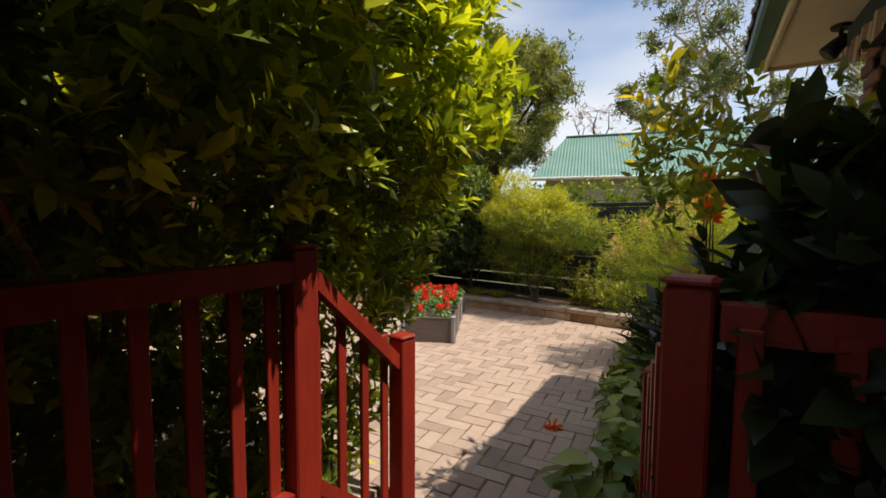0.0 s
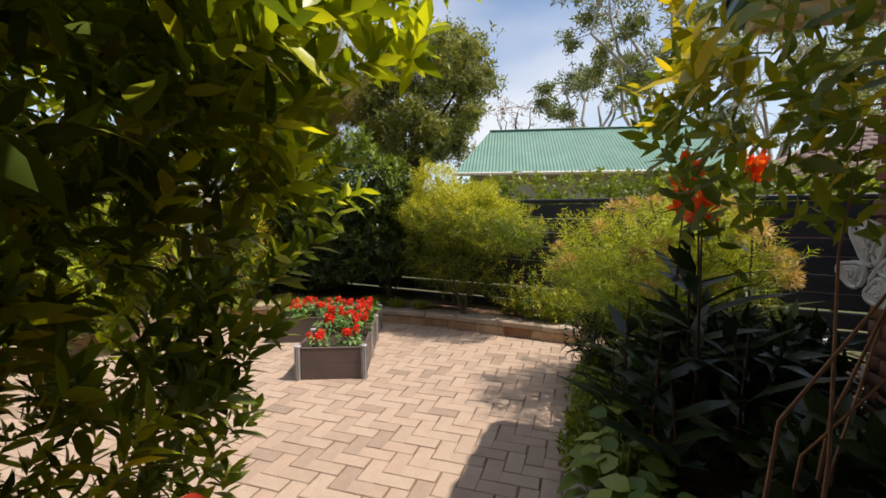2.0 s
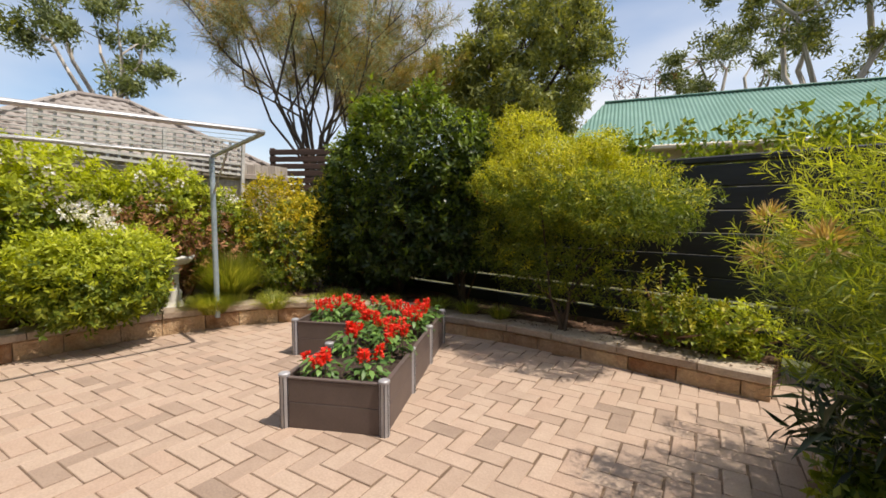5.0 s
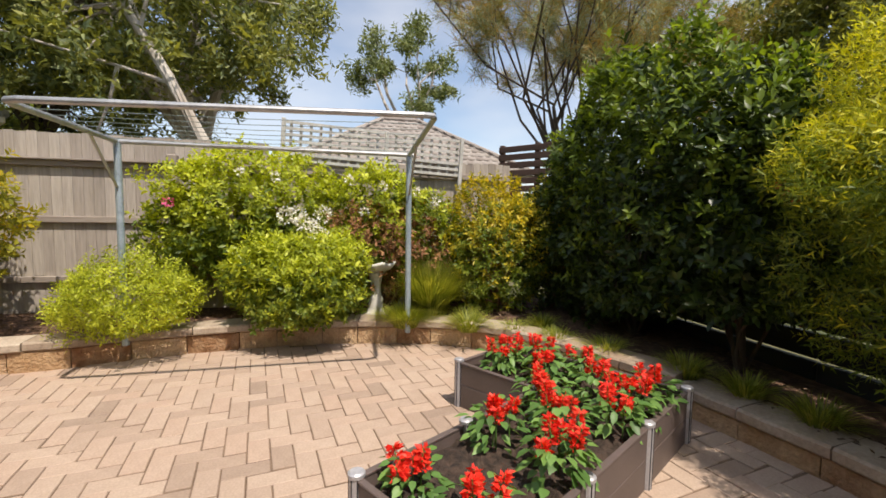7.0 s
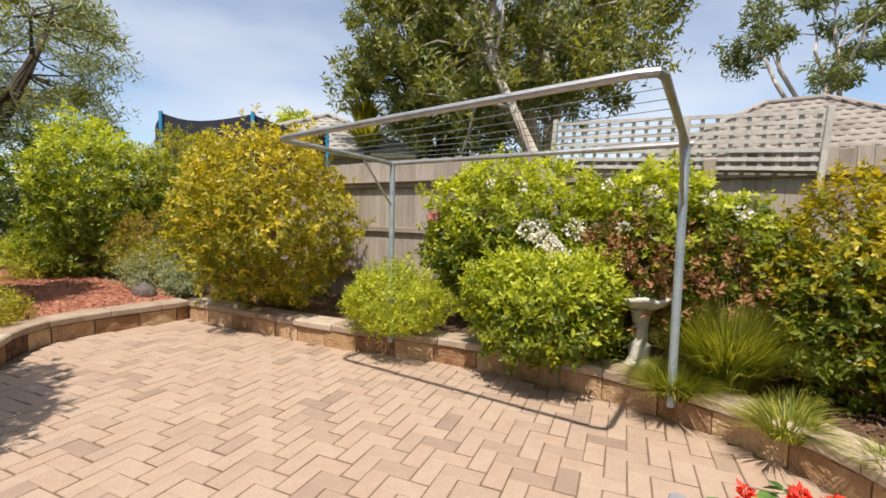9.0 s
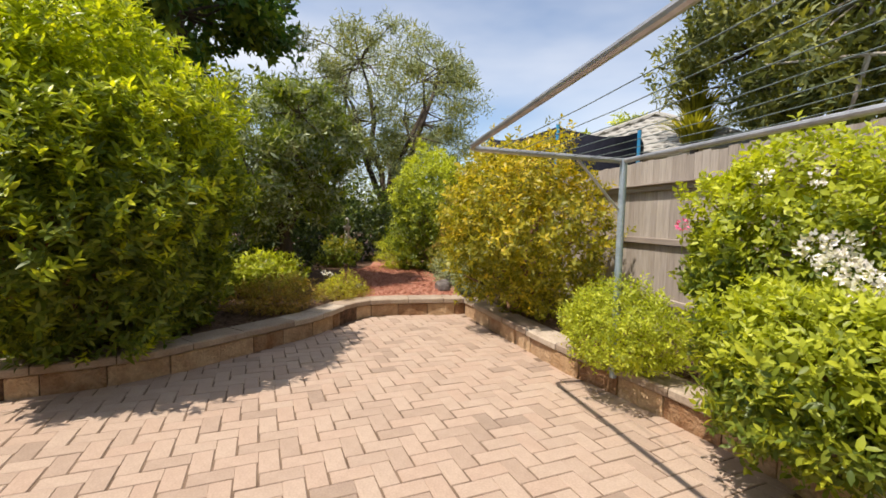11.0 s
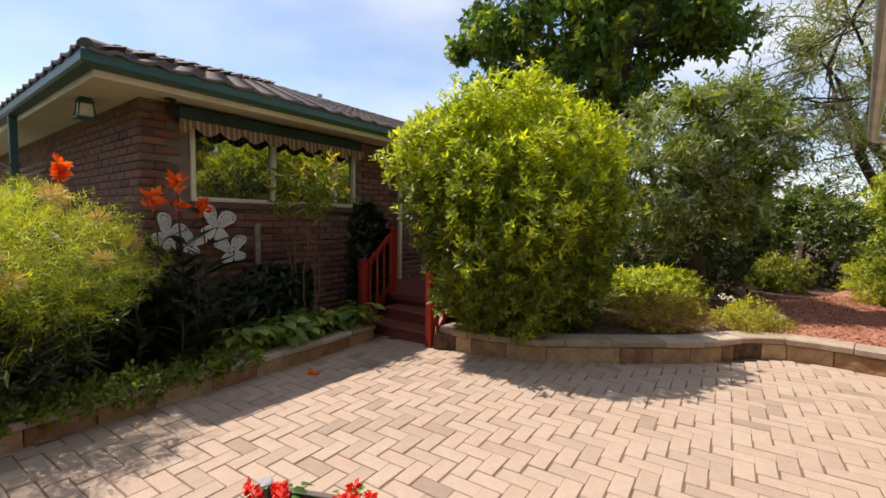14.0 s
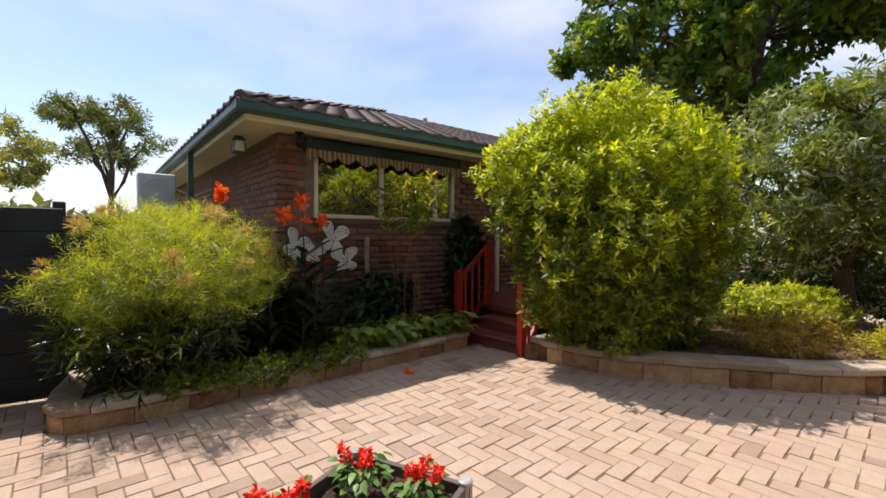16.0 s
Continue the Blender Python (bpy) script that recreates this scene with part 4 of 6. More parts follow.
def railing(name, posts, label, picket=0.115):
    """posts: (x, y, foot, top). Pickets, a top and a bottom rail between each two posts."""
    ob = thing(name, posts[0][0], posts[0][1], 0, label, "railing")
    o = Vector((posts[0][0], posts[0][1], 0))
    for x, y, z0, z1 in posts:
        bm = boxes((x - o.x - 0.045, y - o.y - 0.045, z0, x - o.x + 0.045, y - o.y + 0.045, z1 - 0.02), bevel=0.006)
        box(bm, x - o.x - 0.05, y - o.y - 0.05, z1 - 0.018, x - o.x + 0.05, y - o.y + 0.05, z1, 0.012)
        part("post", bm, M["redpaint"], ob)
    for (xa, ya, fa, ta), (xb, yb, fb, tb) in zip(posts, posts[1:]):
        a, b = Vector((xa, ya, 0)) - o, Vector((xb, yb, 0)) - o
        d = (b - a).normalized()
        s = Vector((-d.y, d.x, 0))
        n = max(1, int(((b - a).length - 0.1) / picket))
        for nm, za, zb, hh, ww in (("top_rail", ta - (0.15 if tb < ta else 0.12), tb - (0.15 if tb < ta else 0.12), 0.07, 0.022 if tb < ta else 0.03), ("bottom_rail", fa + 0.08, fb + 0.08, 0.06, 0.022)):
            bm = bmesh.new()
            vs = []
            for p, z in ((a + d * 0.05, za), (b - d * 0.05, zb)):
                vs.append([bm.verts.new(p + s * k + Vector((0, 0, z + q))) for k, q in ((-ww, 0), (ww, 0), (ww, hh), (-ww, hh))])
            for q in range(4):
                bm.faces.new((vs[0][q], vs[0][(q + 1) % 4], vs[1][(q + 1) % 4], vs[1][q]))
            bm.faces.new(vs[0][::-1])
            bm.faces.new(vs[1])
            part(nm, bm, M["redpaint"], ob)
        for i in range(n):
            f = (i + 0.7) / (n + 0.4)
            p = a.lerp(b, f)
            z0, z1 = fa + (fb - fa) * f + 0.05, ta + (tb - ta) * f - (0.055 if tb < ta else 0.09)
            m = Matrix.Translation(p) @ Matrix.Rotation(math.atan2(d.y, d.x), 4, "Z")
            bm = bmesh.new()
            box(bm, -0.021, 0.023, z0, 0.021, 0.042, z1, 0.003, m)
            part("picket", bm, M["redpaint"], ob)


railing("porch_railing", [(*stair_point(0.0, -4.0), 0.46, 1.42), (*stair_point(0, -2.3), 0.46, 1.42), (*stair_point(0, -0.6), 0.46, 1.42), (*stair_point(0.0, 0.0), 0.0, 0.98)], "red painted timber picket railing beside the steps")
railing("stair_railing", [(*stair_point(1.6, -0.6), 0.46, 1.39), (*stair_point(1.12, -0.6), 0.46, 1.39), (*stair_point(1.05, 0.06), 0.0, 0.98)], "red painted timber picket railing beside the steps")


# ---- shrubs on the raised beds ----
def clear_of_steps(p):
    """False where the clipped bush would reach over the steps; over the porch it hangs further out."""
    s = (p[:, 0] + 1.36) * 0.985 + (p[:, 1] - 1.37) * 0.174
    low = np.interp(p[:, 2], [0, 1.38, 1.75, 2.2, 2.7], [-0.07, -0.07, 0.3, 0.45, 0.55])
    high = np.interp(p[:, 2], [0, 1.38, 1.6, 1.9, 2.7], [-0.07, -0.07, 0.3, 0.6, 0.85])
    w = np.clip((1.0 - p[:, 1]) / 0.4, 0, 1)
    return s < low + (high - low) * w


def above_rail(p):
    """The hedge is bare at its foot towards the golden bush."""
    return p[:, 2] > np.interp(p[:, 0], [-5.9, -5.0, -4.0], [0.2, 0.55, 0.65])


bush("lime_bush", (-1.8, 0.42, 1.55), (1.12, 1.2, 1.31), 7600, 0.074, 0.36, M["lf_mid"], "large rounded bush with glossy lime green leaves", tips=(0.8, M["lf_big"]),
     keep=clear_of_steps, stem=0.02, reach=0.1, k=10, up=0.85, spread=0.85, fine=True, lump=0.32, lobes=46, extra=[((-1.36, 0.78, 2.12), (0.72, 0.98, 0.7), 2100), ((-1.1, -0.1, 2.15), (0.7, 0.7, 0.55), 420)])
bush("hedge_bush", (-5.62, 6.5, 1.42), (1.5, 0.55, 1.34), 4600, 0.075, 0.45, M["lf_dark"], "tall dense dark green hedge against the black fence", tips=(0.5, M["lf_hedgetip"]), stem=0.016, stem_mat=M["bark"], lump=0.22, lobes=24, keep=above_rail)
bush("hedge_bush", (-4.55, 6.6, 1.3), (0.6, 0.4, 1.1), 1700, 0.06, 0.5, M["lf_dark"], "dark green hedge against the black fence", tips=(0.35, M["lf_hedgetip"]), stem=0.016, n_stems=7, stem_mat=M["bark"], lump=0.2, keep=above_rail)
# Gold stays on upper sprigs; the green low lobes stand for self-shade.
bush("golden_bush", (-3.1, 6.3, 1.55), (0.75, 0.48, 0.36), 2500, 0.046, 0.2, M["lf_mid"], "golden fine-leaved bush against the black fence", tips=(0.75, M["lf_gold"]), k=12, reach=0.15, stem=0.016, stem_mat=M["bark"], lump=0.55, lobes=30, up=0.25, n_stems=7, deep=0.25,
     extra=[((-3.6, 6.4, 1.95), (0.32, 0.25, 0.34), 520), ((-2.5, 6.2, 1.35), (0.5, 0.4, 0.26), 800), ((-3.2, 6.4, 0.9), (0.5, 0.32, 0.42), 650), ((-3.75, 6.42, 1.2), (0.35, 0.3, 0.5), 520), ((-2.85, 6.35, 1.85), (0.22, 0.22, 0.2), 220)])
bush("low_shrub", (-2.25, 6.48, 0.42), (0.52, 0.28, 0.36), 560, 0.045, 0.4, M["lf_mid"], "low green shrub on the raised bed", tips=(0.4, M["lf_olive"]), lump=0.6, lobes=9)
bush("low_shrub", (-1.75, 6.5, 0.34), (0.3, 0.25, 0.28), 300, 0.05, 0.4, M["lf_mid"], "small light green shrub on the raised bed", tips=(0.8, M["lf_lime"]), lump=0.3)
since = set(bpy.data.objects)
bush("grevillea_bush", (-0.68, 5.2, 1.12), (0.72, 0.72, 0.44), 1250, 0.058, 0.085, M["lf_mid"], "feathery green bush with peach blossom spikes", tips=(0.75, M["lf_lime"]), lump=0.8, lobes=22, k=26, reach=0.24, deep=0.25, spread=0.75, up=0.2, stem_mat=M["bark"],
     extra=[((-0.45, 5.3, 1.5), (0.4, 0.45, 0.25), 260), ((-0.95, 5.0, 0.95), (0.45, 0.45, 0.32), 320), ((-0.8, 5.6, 0.8), (0.4, 0.35, 0.35), 260)])
# Near-black filler plants: the shade below the bush is put into leaf colour.
bush("shade_plant", (-0.68, 5.28, 0.52), (0.6, 0.62, 0.4), 620, 0.13, 0.16, M["lf_broad"], "strap-leaved filler plants in shade-dark colour under the feathery bush", tips=(0.3, M["lf_mid"]), lump=0.4, up=0.5)
# Added to hide the sunlit bed; near-black leaves stand for the house shadow.
bush("shade_plant", (-0.12, 4.4, 0.5), (0.42, 0.5, 0.42), 500, 0.15, 0.32, M["lf_broad"], "broad-leaved filler plants in shade-dark colour in the house bed", lump=0.4, up=0.5)
for i in range(34):
    a, b = random.uniform(0, 6.28), random.uniform(-0.2, 1.2)
    flower = (-0.68 + 0.86 * math.cos(a) * math.cos(b), 5.2 + 0.86 * math.sin(a) * math.cos(b), 1.13 + 0.58 * math.sin(b))
    ob = thing("grevillea_bloom", *flower, "peach coloured brush bloom on the feathery bush", "flower", "grevillea blooms")
    d = unit(rng.normal(0, 1, (80, 3)) + np.array([0, 0, 0.5]))
    leaf_mesh("bloom", d * 0.02, d, rng.normal(0, 1, d.shape), 0.075, 0.009, M["peach_flower"], ob)
settle(since)
bush("yellow_bush", (-6.2, -0.14, 1.34), (0.8, 0.98, 0.94), 2700, 0.062, 0.5, M["lf_olive"], "rounded bush with green and yellow leaves", tips=(0.85, M["lf_yellow"]), lump=0.42, stem=0.035, lobes=26, deep=0.2)
bush("round_bush", (-6.27, 1.88, 0.57), (0.48, 0.58, 0.37), 2000, 0.034, 0.38, M["lf_lime"], "low rounded light green shrub by the wall", tips=(0.9, M["lf_lime"]), lump=0.2)
bush("lime_shrub", (-6.48, 3.33, 0.68), (0.58, 0.64, 0.53), 2700, 0.05, 0.45, M["lf_mid"], "compact lime green shrub by the wall", tips=(0.9, M["lf_lime"]), lump=0.22, fine=True)
bush("rose_bush", (-7.0, 2.75, 1.2), (0.38, 1.05, 0.72), 2300, 0.055, 0.55, M["lf_mid"], "tall rose bush in front of the fence", tips=(0.85, M["lf_lime"]), lump=0.3, lobes=18)
bush("rose_bush", (-7.05, 4.25, 1.2), (0.35, 0.8, 0.62), 1500, 0.055, 0.55, M["lf_mid"], "tall rose bush with dry brown stems", tips=(0.7, M["lf_lime"]), lump=0.3, lobes=18, deep=0.15)
bush("dry_bush", (-6.84, 4.15, 0.95), (0.3, 0.7, 0.5), 620, 0.05, 0.45, M["lf_brown"], "dry brown leaves under the rose bush", lump=0.3, deep=0.5)
bush("olive_bush", (-6.85, 5.5, 0.98), (0.5, 0.6, 0.78), 1900, 0.05, 0.5, M["lf_mid"], "olive green shrub in the garden corner", tips=(0.75, M["lf_yellow"]), lump=0.34, lobes=18)
bush("corner_shrub", (-6.9, 6.3, 1.1), (0.5, 0.5, 0.85), 1200, 0.055, 0.5, M["lf_dark"], "dark green shrub in the fence corner", tips=(0.35, M["lf_olive"]), lump=0.3)


def flower_heads(name, places, r, mat, label, category, n=26, petal=0.028):
    for x, y, z in places:
        ob = thing(name, x, y, z, label, category, name + " blooms")
        d = unit(rng.normal(0, 1, (n, 3)))
        p = d * r * rng.uniform(0.5, 1, (n, 1))
        leaf_mesh("petal_cluster", p, d + rng.normal(0, 0.4, d.shape), rng.normal(0, 1, d.shape), petal, petal * 0.85, mat, ob)
        bm = bmesh.new()
        tube(bm, [(0, 0, 0), (0.0, 0.01, -0.22)], 0.003, 5)
        part("stalk", bm, M["lf_mid"], ob)


flower_heads("white_rose", [(-6.42, 3.2, 1.29), (-6.44, 3.3, 1.3), (-6.36, 3.36, 1.22), (-6.36, 3.44, 1.16), (-6.33, 3.52, 1.1), (-6.62, 3.54, 1.3)], 0.085, M["white_flower"], "cluster of white rose blooms", "flower", n=90)
flower_heads("white_rose", [(-6.5, 3.95, 1.33), (-6.55, 3.1, 1.66), (-6.55, 4.5, 1.55), (-6.6, 3.8, 1.66), (-6.5, 4.7, 1.45), (-6.58, 2.75, 1.7), (-6.55, 4.15, 1.6)], 0.042, M["white_flower"], "small white rose bloom", "flower")
flower_heads("pink_rose", [(-6.56, 2.14, 1.39)], 0.045, M["pink_flower"], "small pink rose bloom", "flower")

def grass_clump(name, x, y, z, r, h, n, mat, label, group="", width=0.0065):
    ob = thing(name, x, y, z, label, "grass", group)
    a = rng.uniform(0, 6.28, n)
    rad = r * 0.35 * np.sqrt(rng.random(n))
    p = np.stack([rad * np.cos(a), rad * np.sin(a), np.zeros(n) - 0.02], 1)
    lean = rng.uniform(0.1, 1.0, n) * r
    hh = h * rng.uniform(0.6, 1.05, n)
    pts = []
    for f in (0.0, 0.35, 0.7, 1.0):
        pts.append(p + np.stack([np.cos(a) * lean * f ** 1.6, np.sin(a) * lean * f ** 1.6, hh * (f * 1.25 - 0.45 * f * f * (0.4 + lean / r))], 1))
    side = np.stack([-np.sin(a), np.cos(a), np.zeros(n)], 1) * width * 0.5
    v = np.stack([pts[0] - side, pts[0] + side, pts[1] - side, pts[1] + side, pts[2] - side * 0.7, pts[2] + side * 0.7, pts[3]], 1).reshape(-1, 3)
    f = np.array([[0, 1, 3], [0, 3, 2], [2, 3, 5], [2, 5, 4], [4, 5, 6]])
    raw("tuft", v, (np.arange(n)[:, None, None] * 7 + f[None]).reshape(-1, 3), mat, ob)
    return ob


grass_clump("grass_clump", -6.62, 4.66, BED, 0.5, 0.74, 3200, M["lf_grass"], "tall arching ornamental grass beside the clothesline post")
grass_clump("grass_clump", -6.32, 4.36, BED, 0.36, 0.26, 1400, M["lf_grass"], "low green grass tuft at the wall", "edging grass tufts")
grass_clump("grass_clump", -6.05, 4.95, BED, 0.3, 0.2, 500, M["lf_grass"], "low green grass tuft at the wall", "edging grass tufts")
for x, y in ((-5.85, 5.35), (-5.5, 5.6), (-5.1, 5.85), (-4.55, 6.12), (-4.2, 6.25), (-3.8, 6.3), (-6.35, 5.0), (-5.95, 5.7)):
    grass_clump("grass_clump", x, y, BED, 0.24, random.uniform(0.14, 0.22), 320, M["lf_grass"], "low grassy groundcover tuft on the bed", "edging grass tufts")


def birdbath(x, y, z):
    ob = thing("birdbath", x, y, z, "small pale concrete birdbath on a fluted pedestal", "birdbath")
    bm = bmesh.new()
    lathe(bm, [(0.14, -0.03), (0.14, 0.04), (0.10, 0.06), (0.075, 0.12), (0.085, 0.2), (0.06, 0.24), (0.055, 0.36), (0.075, 0.47), (0.11, 0.5)], sides=18)
    part("pedestal", bm, M["concrete"], ob, smooth=True)
    bm = bmesh.new()
    lathe(bm, [(0.09, 0.5), (0.16, 0.53), (0.21, 0.575), (0.222, 0.605), (0.195, 0.61), (0.16, 0.575), (0.08, 0.555), (0.02, 0.55)], sides=26)
    for v in bm.verts:
        a = math.atan2(v.co.y, v.co.x)
        if math.hypot(v.co.x, v.co.y) > 0.15 and v.co.z > 0.53:
            v.co.z += 0.012 * math.sin(6 * a)
    part("bowl", bm, M["concrete"], ob, smooth=True)


birdbath(-6.68, 4.08, BED)


# ---- planter with salvias ----
PL = pose(-3.1, 4.12, 0, 0, 0, 122)  # x along the long side, y towards the leg of the L
MOD = 0.62


def planter():
    ob = thing("planter_box", 0, 0, 0, "L-shaped brown plastic raised planter with silver corner posts", "planter")
    ob.matrix_world = PL
    h = 0.31
    corners = [(0, 0), (1, 0), (2, 0), (3, 0), (3, 1), (3, 2), (2, 2), (2, 1), (1, 1), (0, 1)]
    for (xa, ya), (xb, yb) in zip(corners, corners[1:] + corners[:1]):
        a, b = Vector((xa * MOD, ya * MOD, 0)), Vector((xb * MOD, yb * MOD, 0))
        m = Matrix.Translation(a) @ Matrix.Rotation(math.atan2((b - a).y, (b - a).x), 4, "Z")
        for nm, t, z0, z1 in (("lower_board", 0.012, 0.0, 0.158), ("upper_board", 0.0115, 0.159, h - 0.014), ("rim", 0.015, h - 0.013, h)):
            part(nm, box(bmesh.new(), 0.028, -t, z0, MOD - 0.028, t, z1, 0.003, m), M["planter"], ob)
    for x, y in corners:
        bm = bmesh.new()
        lathe(bm, [(0.03, -0.008), (0.03, h), (0.034, h + 0.002), (0.034, h + 0.016), (0.026, h + 0.022)], x * MOD, y * MOD, 0, 16)
        post = part("corner_post", bm, M["planterpost"], ob)
        # Thin raised lines; the shade of grooves is put into their dark colour.
        for k in range(8):
            a = k * math.pi / 4 + 0.3
            bm = bmesh.new()
            tube(bm, [(x * MOD + 0.0295 * math.cos(a), y * MOD + 0.0295 * math.sin(a), 0.0), (x * MOD + 0.0295 * math.cos(a), y * MOD + 0.0295 * math.sin(a), h)], 0.0028, 5)
            part("groove", bm, M["groove"], post)
    bm = bmesh.new()
    for x0, x1, y0, y1 in ((0, 3, 0, 1), (2, 3, 1, 2)):
        n = 16
        nx, ny = int(n * (x1 - x0)), int(n * (y1 - y0))
        g = [[bm.verts.new(((x0 + (x1 - x0) * i / nx) * MOD * 0.992 + 0.004, (y0 + (y1 - y0) * j / ny) * MOD * 0.99 + 0.004, 0.25 + random.uniform(-0.012, 0.014))) for j in range(ny + 1)] for i in range(nx + 1)]
        for i in range(nx):
            for j in range(ny):
                bm.faces.new((g[i][j], g[i + 1][j], g[i + 1][j + 1], g[i][j + 1]))
    tagged(part("potting_soil", bm, M["pots"], ob), "dark crumbly potting soil")


planter()


def salvia(x, y, s, group="red salvias in the planter"):
    p0 = PL @ Vector((x, y, 0.25))
    ob = thing("salvia", *p0, "bushy red salvia with bright scarlet flower spikes", "flower", group)
    n = 66
    a, rr = rng.uniform(0, 6.28, n), np.sqrt(rng.random(n)) * 0.12 * s
    p = np.stack([rr * np.cos(a), rr * np.sin(a), rng.uniform(0.02, 0.17, n) * s], 1)
    d = np.stack([np.cos(a), np.sin(a), rng.uniform(-0.5, 0.4, n)], 1)
    leaf_mesh("foliage", p, d, np.tile([0, 0, 1.0], (n, 1)) + rng.normal(0, 0.25, (n, 3)), rng.uniform(0.045, 0.078, n) * s, rng.uniform(0.032, 0.046, n) * s, M["lf_salvia"], ob, droop=0.3, fine=True)
    for i in range(random.choice((3, 3, 4, 5))):
        ang, r = random.uniform(0, 6.28), random.uniform(0.0, 0.09) * s
        b = Vector((r * math.cos(ang), r * math.sin(ang), 0.12 * s))
        t = b + Vector((r * 0.35 * math.cos(ang), r * 0.35 * math.sin(ang), random.uniform(0.06, 0.12) * s))
        bm = bmesh.new()
        tube(bm, [b - Vector((0, 0, 0.13 * s)), b, t], [0.004, 0.0035, 0.0015], 5)
        part("stem", bm, M["lf_salvia"], ob)
        k = 64
        f = rng.uniform(0.05, 1.0, k)
        aa = rng.uniform(0, 6.28, k)
        w = (0.036 * (1.05 - f * 0.75))[:, None]
        q = np.array(b)[None] + (np.array(t) - np.array(b))[None] * f[:, None] + np.stack([np.cos(aa), np.sin(aa), 0 * aa], 1) * w * 0.35
        dd = np.stack([np.cos(aa), np.sin(aa), rng.uniform(-0.1, 0.8, k)], 1)
        leaf_mesh("flower_spike", q, dd, rng.normal(0, 1, (k, 3)), rng.uniform(0.024, 0.04, k), rng.uniform(0.014, 0.021, k), M["red_flower"], ob)


for x, y, s in ((0.16, 0.16, 0.95), (0.14, 0.45, 0.85), (0.62, 0.14, 1.1), (0.66, 0.48, 1.0), (0.92, 0.28, 1.1), (1.12, 0.5, 1.05), (1.2, 0.14, 1.1),
                (1.45, 0.36, 1.1), (1.66, 0.12, 1.0), (1.7, 0.55, 1.1), (1.5, 0.72, 1.05), (1.42, 1.0, 1.0), (1.7, 0.9, 1.05), (1.62, 1.12, 0.95), (1.42, 0.12, 1.0)):
    salvia(x, y, s)

# ---- bed along the house ----
since = set(bpy.data.objects)
def stalk_leaves(name, places, leaf, width, mat, parent, droop=0.25):
    """Broad leaves, each on the tip of the given (point, direction)."""
    p = np.array([q for q, d in places], float)
    d = np.array([d for q, d in places], float)
    leaf_mesh(name, p, d, np.tile([0, 0, 1.0], (len(p), 1)) + rng.normal(0, 0.3, p.shape), leaf * rng.uniform(0.75, 1.15, len(p)), leaf * width, mat, parent, droop=droop, fine=True)


def canna(x, y, h, blooms, label):
    ob = thing("canna", x, y, BED - 0.03, label, "flower", "cannas by the house wall")
    bm = bmesh.new()
    w = random.uniform(-0.05, 0.05)
    tube(bm, [(-w, w, -0.05), (w, -w, h * 0.35), (w * 0.5, 0, h * 0.7), (0.0, 0.02, h)], [0.011, 0.009, 0.007, 0.004], 7)
    part("stem", bm, M["canna_stem"], ob)
    places = []
    for i in range(11):
        a, z = i * 2.3 + random.random(), 0.1 + h * 0.72 * i / 11
        places.append(((0, 0, z), (math.cos(a), math.sin(a), random.uniform(0.5, 1.1))))
    # Leaves darkened in colour for the shade beside the house.
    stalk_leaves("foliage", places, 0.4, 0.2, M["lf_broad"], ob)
    for i in range(blooms):
        z = h - 0.05 * i
        n = 16
        d = unit(rng.normal(0, 1, (n, 3)) + np.array([0, 0, 0.7]))
        leaf_mesh("bloom", np.tile([0, 0.02, z], (n, 1)) + rng.normal(0, 0.02, (n, 3)), d, rng.normal(0, 1, (n, 3)), 0.085, 0.05, M["orange_flower"], ob, droop=0.35, fine=True)


for x, y, h, b in ((-0.5, 4.15, 1.5, 2), (-0.47, 3.97, 1.66, 2), (-0.4, 3.75, 1.44, 2), (-0.42, 3.95, 1.42, 1), (-0.1, 4.75, 1.75, 3), (-0.75, 3.9, 0.9, 0), (-0.55, 3.55, 0.85, 0)):
    canna(x, y, h, b, "tall canna with dark leaves and orange-red blooms" if b else "young canna with broad dark leaves")


def hosta(x, y, s):
    ob = thing("broad_leaf_plant", x, y, BED - 0.03, "low plant with broad rounded green leaves", "plant", "broad-leaved plants by the wall")
    places = []
    for i in range(24):
        a, r = random.uniform(0, 6.28), random.uniform(0.02, 0.16) * s
        places.append(((r * math.cos(a), r * math.sin(a), random.uniform(0.1, 0.32) * s), (math.cos(a), math.sin(a), random.uniform(-0.4, 0.4))))
    stalk_leaves("foliage", places, 0.16 * s, 0.75, M["lf_hosta"], ob, 0.35)
    bm = bmesh.new()
    for q, d in places:
        tube(bm, [(q[0] * 0.3, q[1] * 0.3, -0.03), q], 0.004, 4)
    part("stalk_framework", bm, M["lf_hosta"], ob)


for x, y, h in ((-0.5, 3.4, 0.6), (-0.2, 3.5, 0.85), (-0.62, 3.8, 0.7), (-0.25, 3.8, 0.95), (-0.7, 4.35, 0.8), (-0.4, 4.3, 1.0), (-0.85, 4.05, 0.6)):
    canna(x, y, h, 0, "leafy canna with broad shade-darkened leaves")
for i in range(12):
    f = i / 11
    hosta(-0.42 - 0.3 * f + random.uniform(-0.08, 0.14), 2.05 + 1.5 * f, random.uniform(0.8, 1.05))
for i in range(7):
    f = i / 6
    bush("ground_cover", (-0.85 - 0.28 * f, 3.65 + 1.5 * f, 0.2), (0.22, 0.24, 0.14), 110, 0.05, 0.5, M["lf_mid"], "low leafy groundcover spilling over the stone edge", tips=(0.3, M["lf_hosta"]), floor_z=0.1, stem=0.006, group="groundcover by the wall")

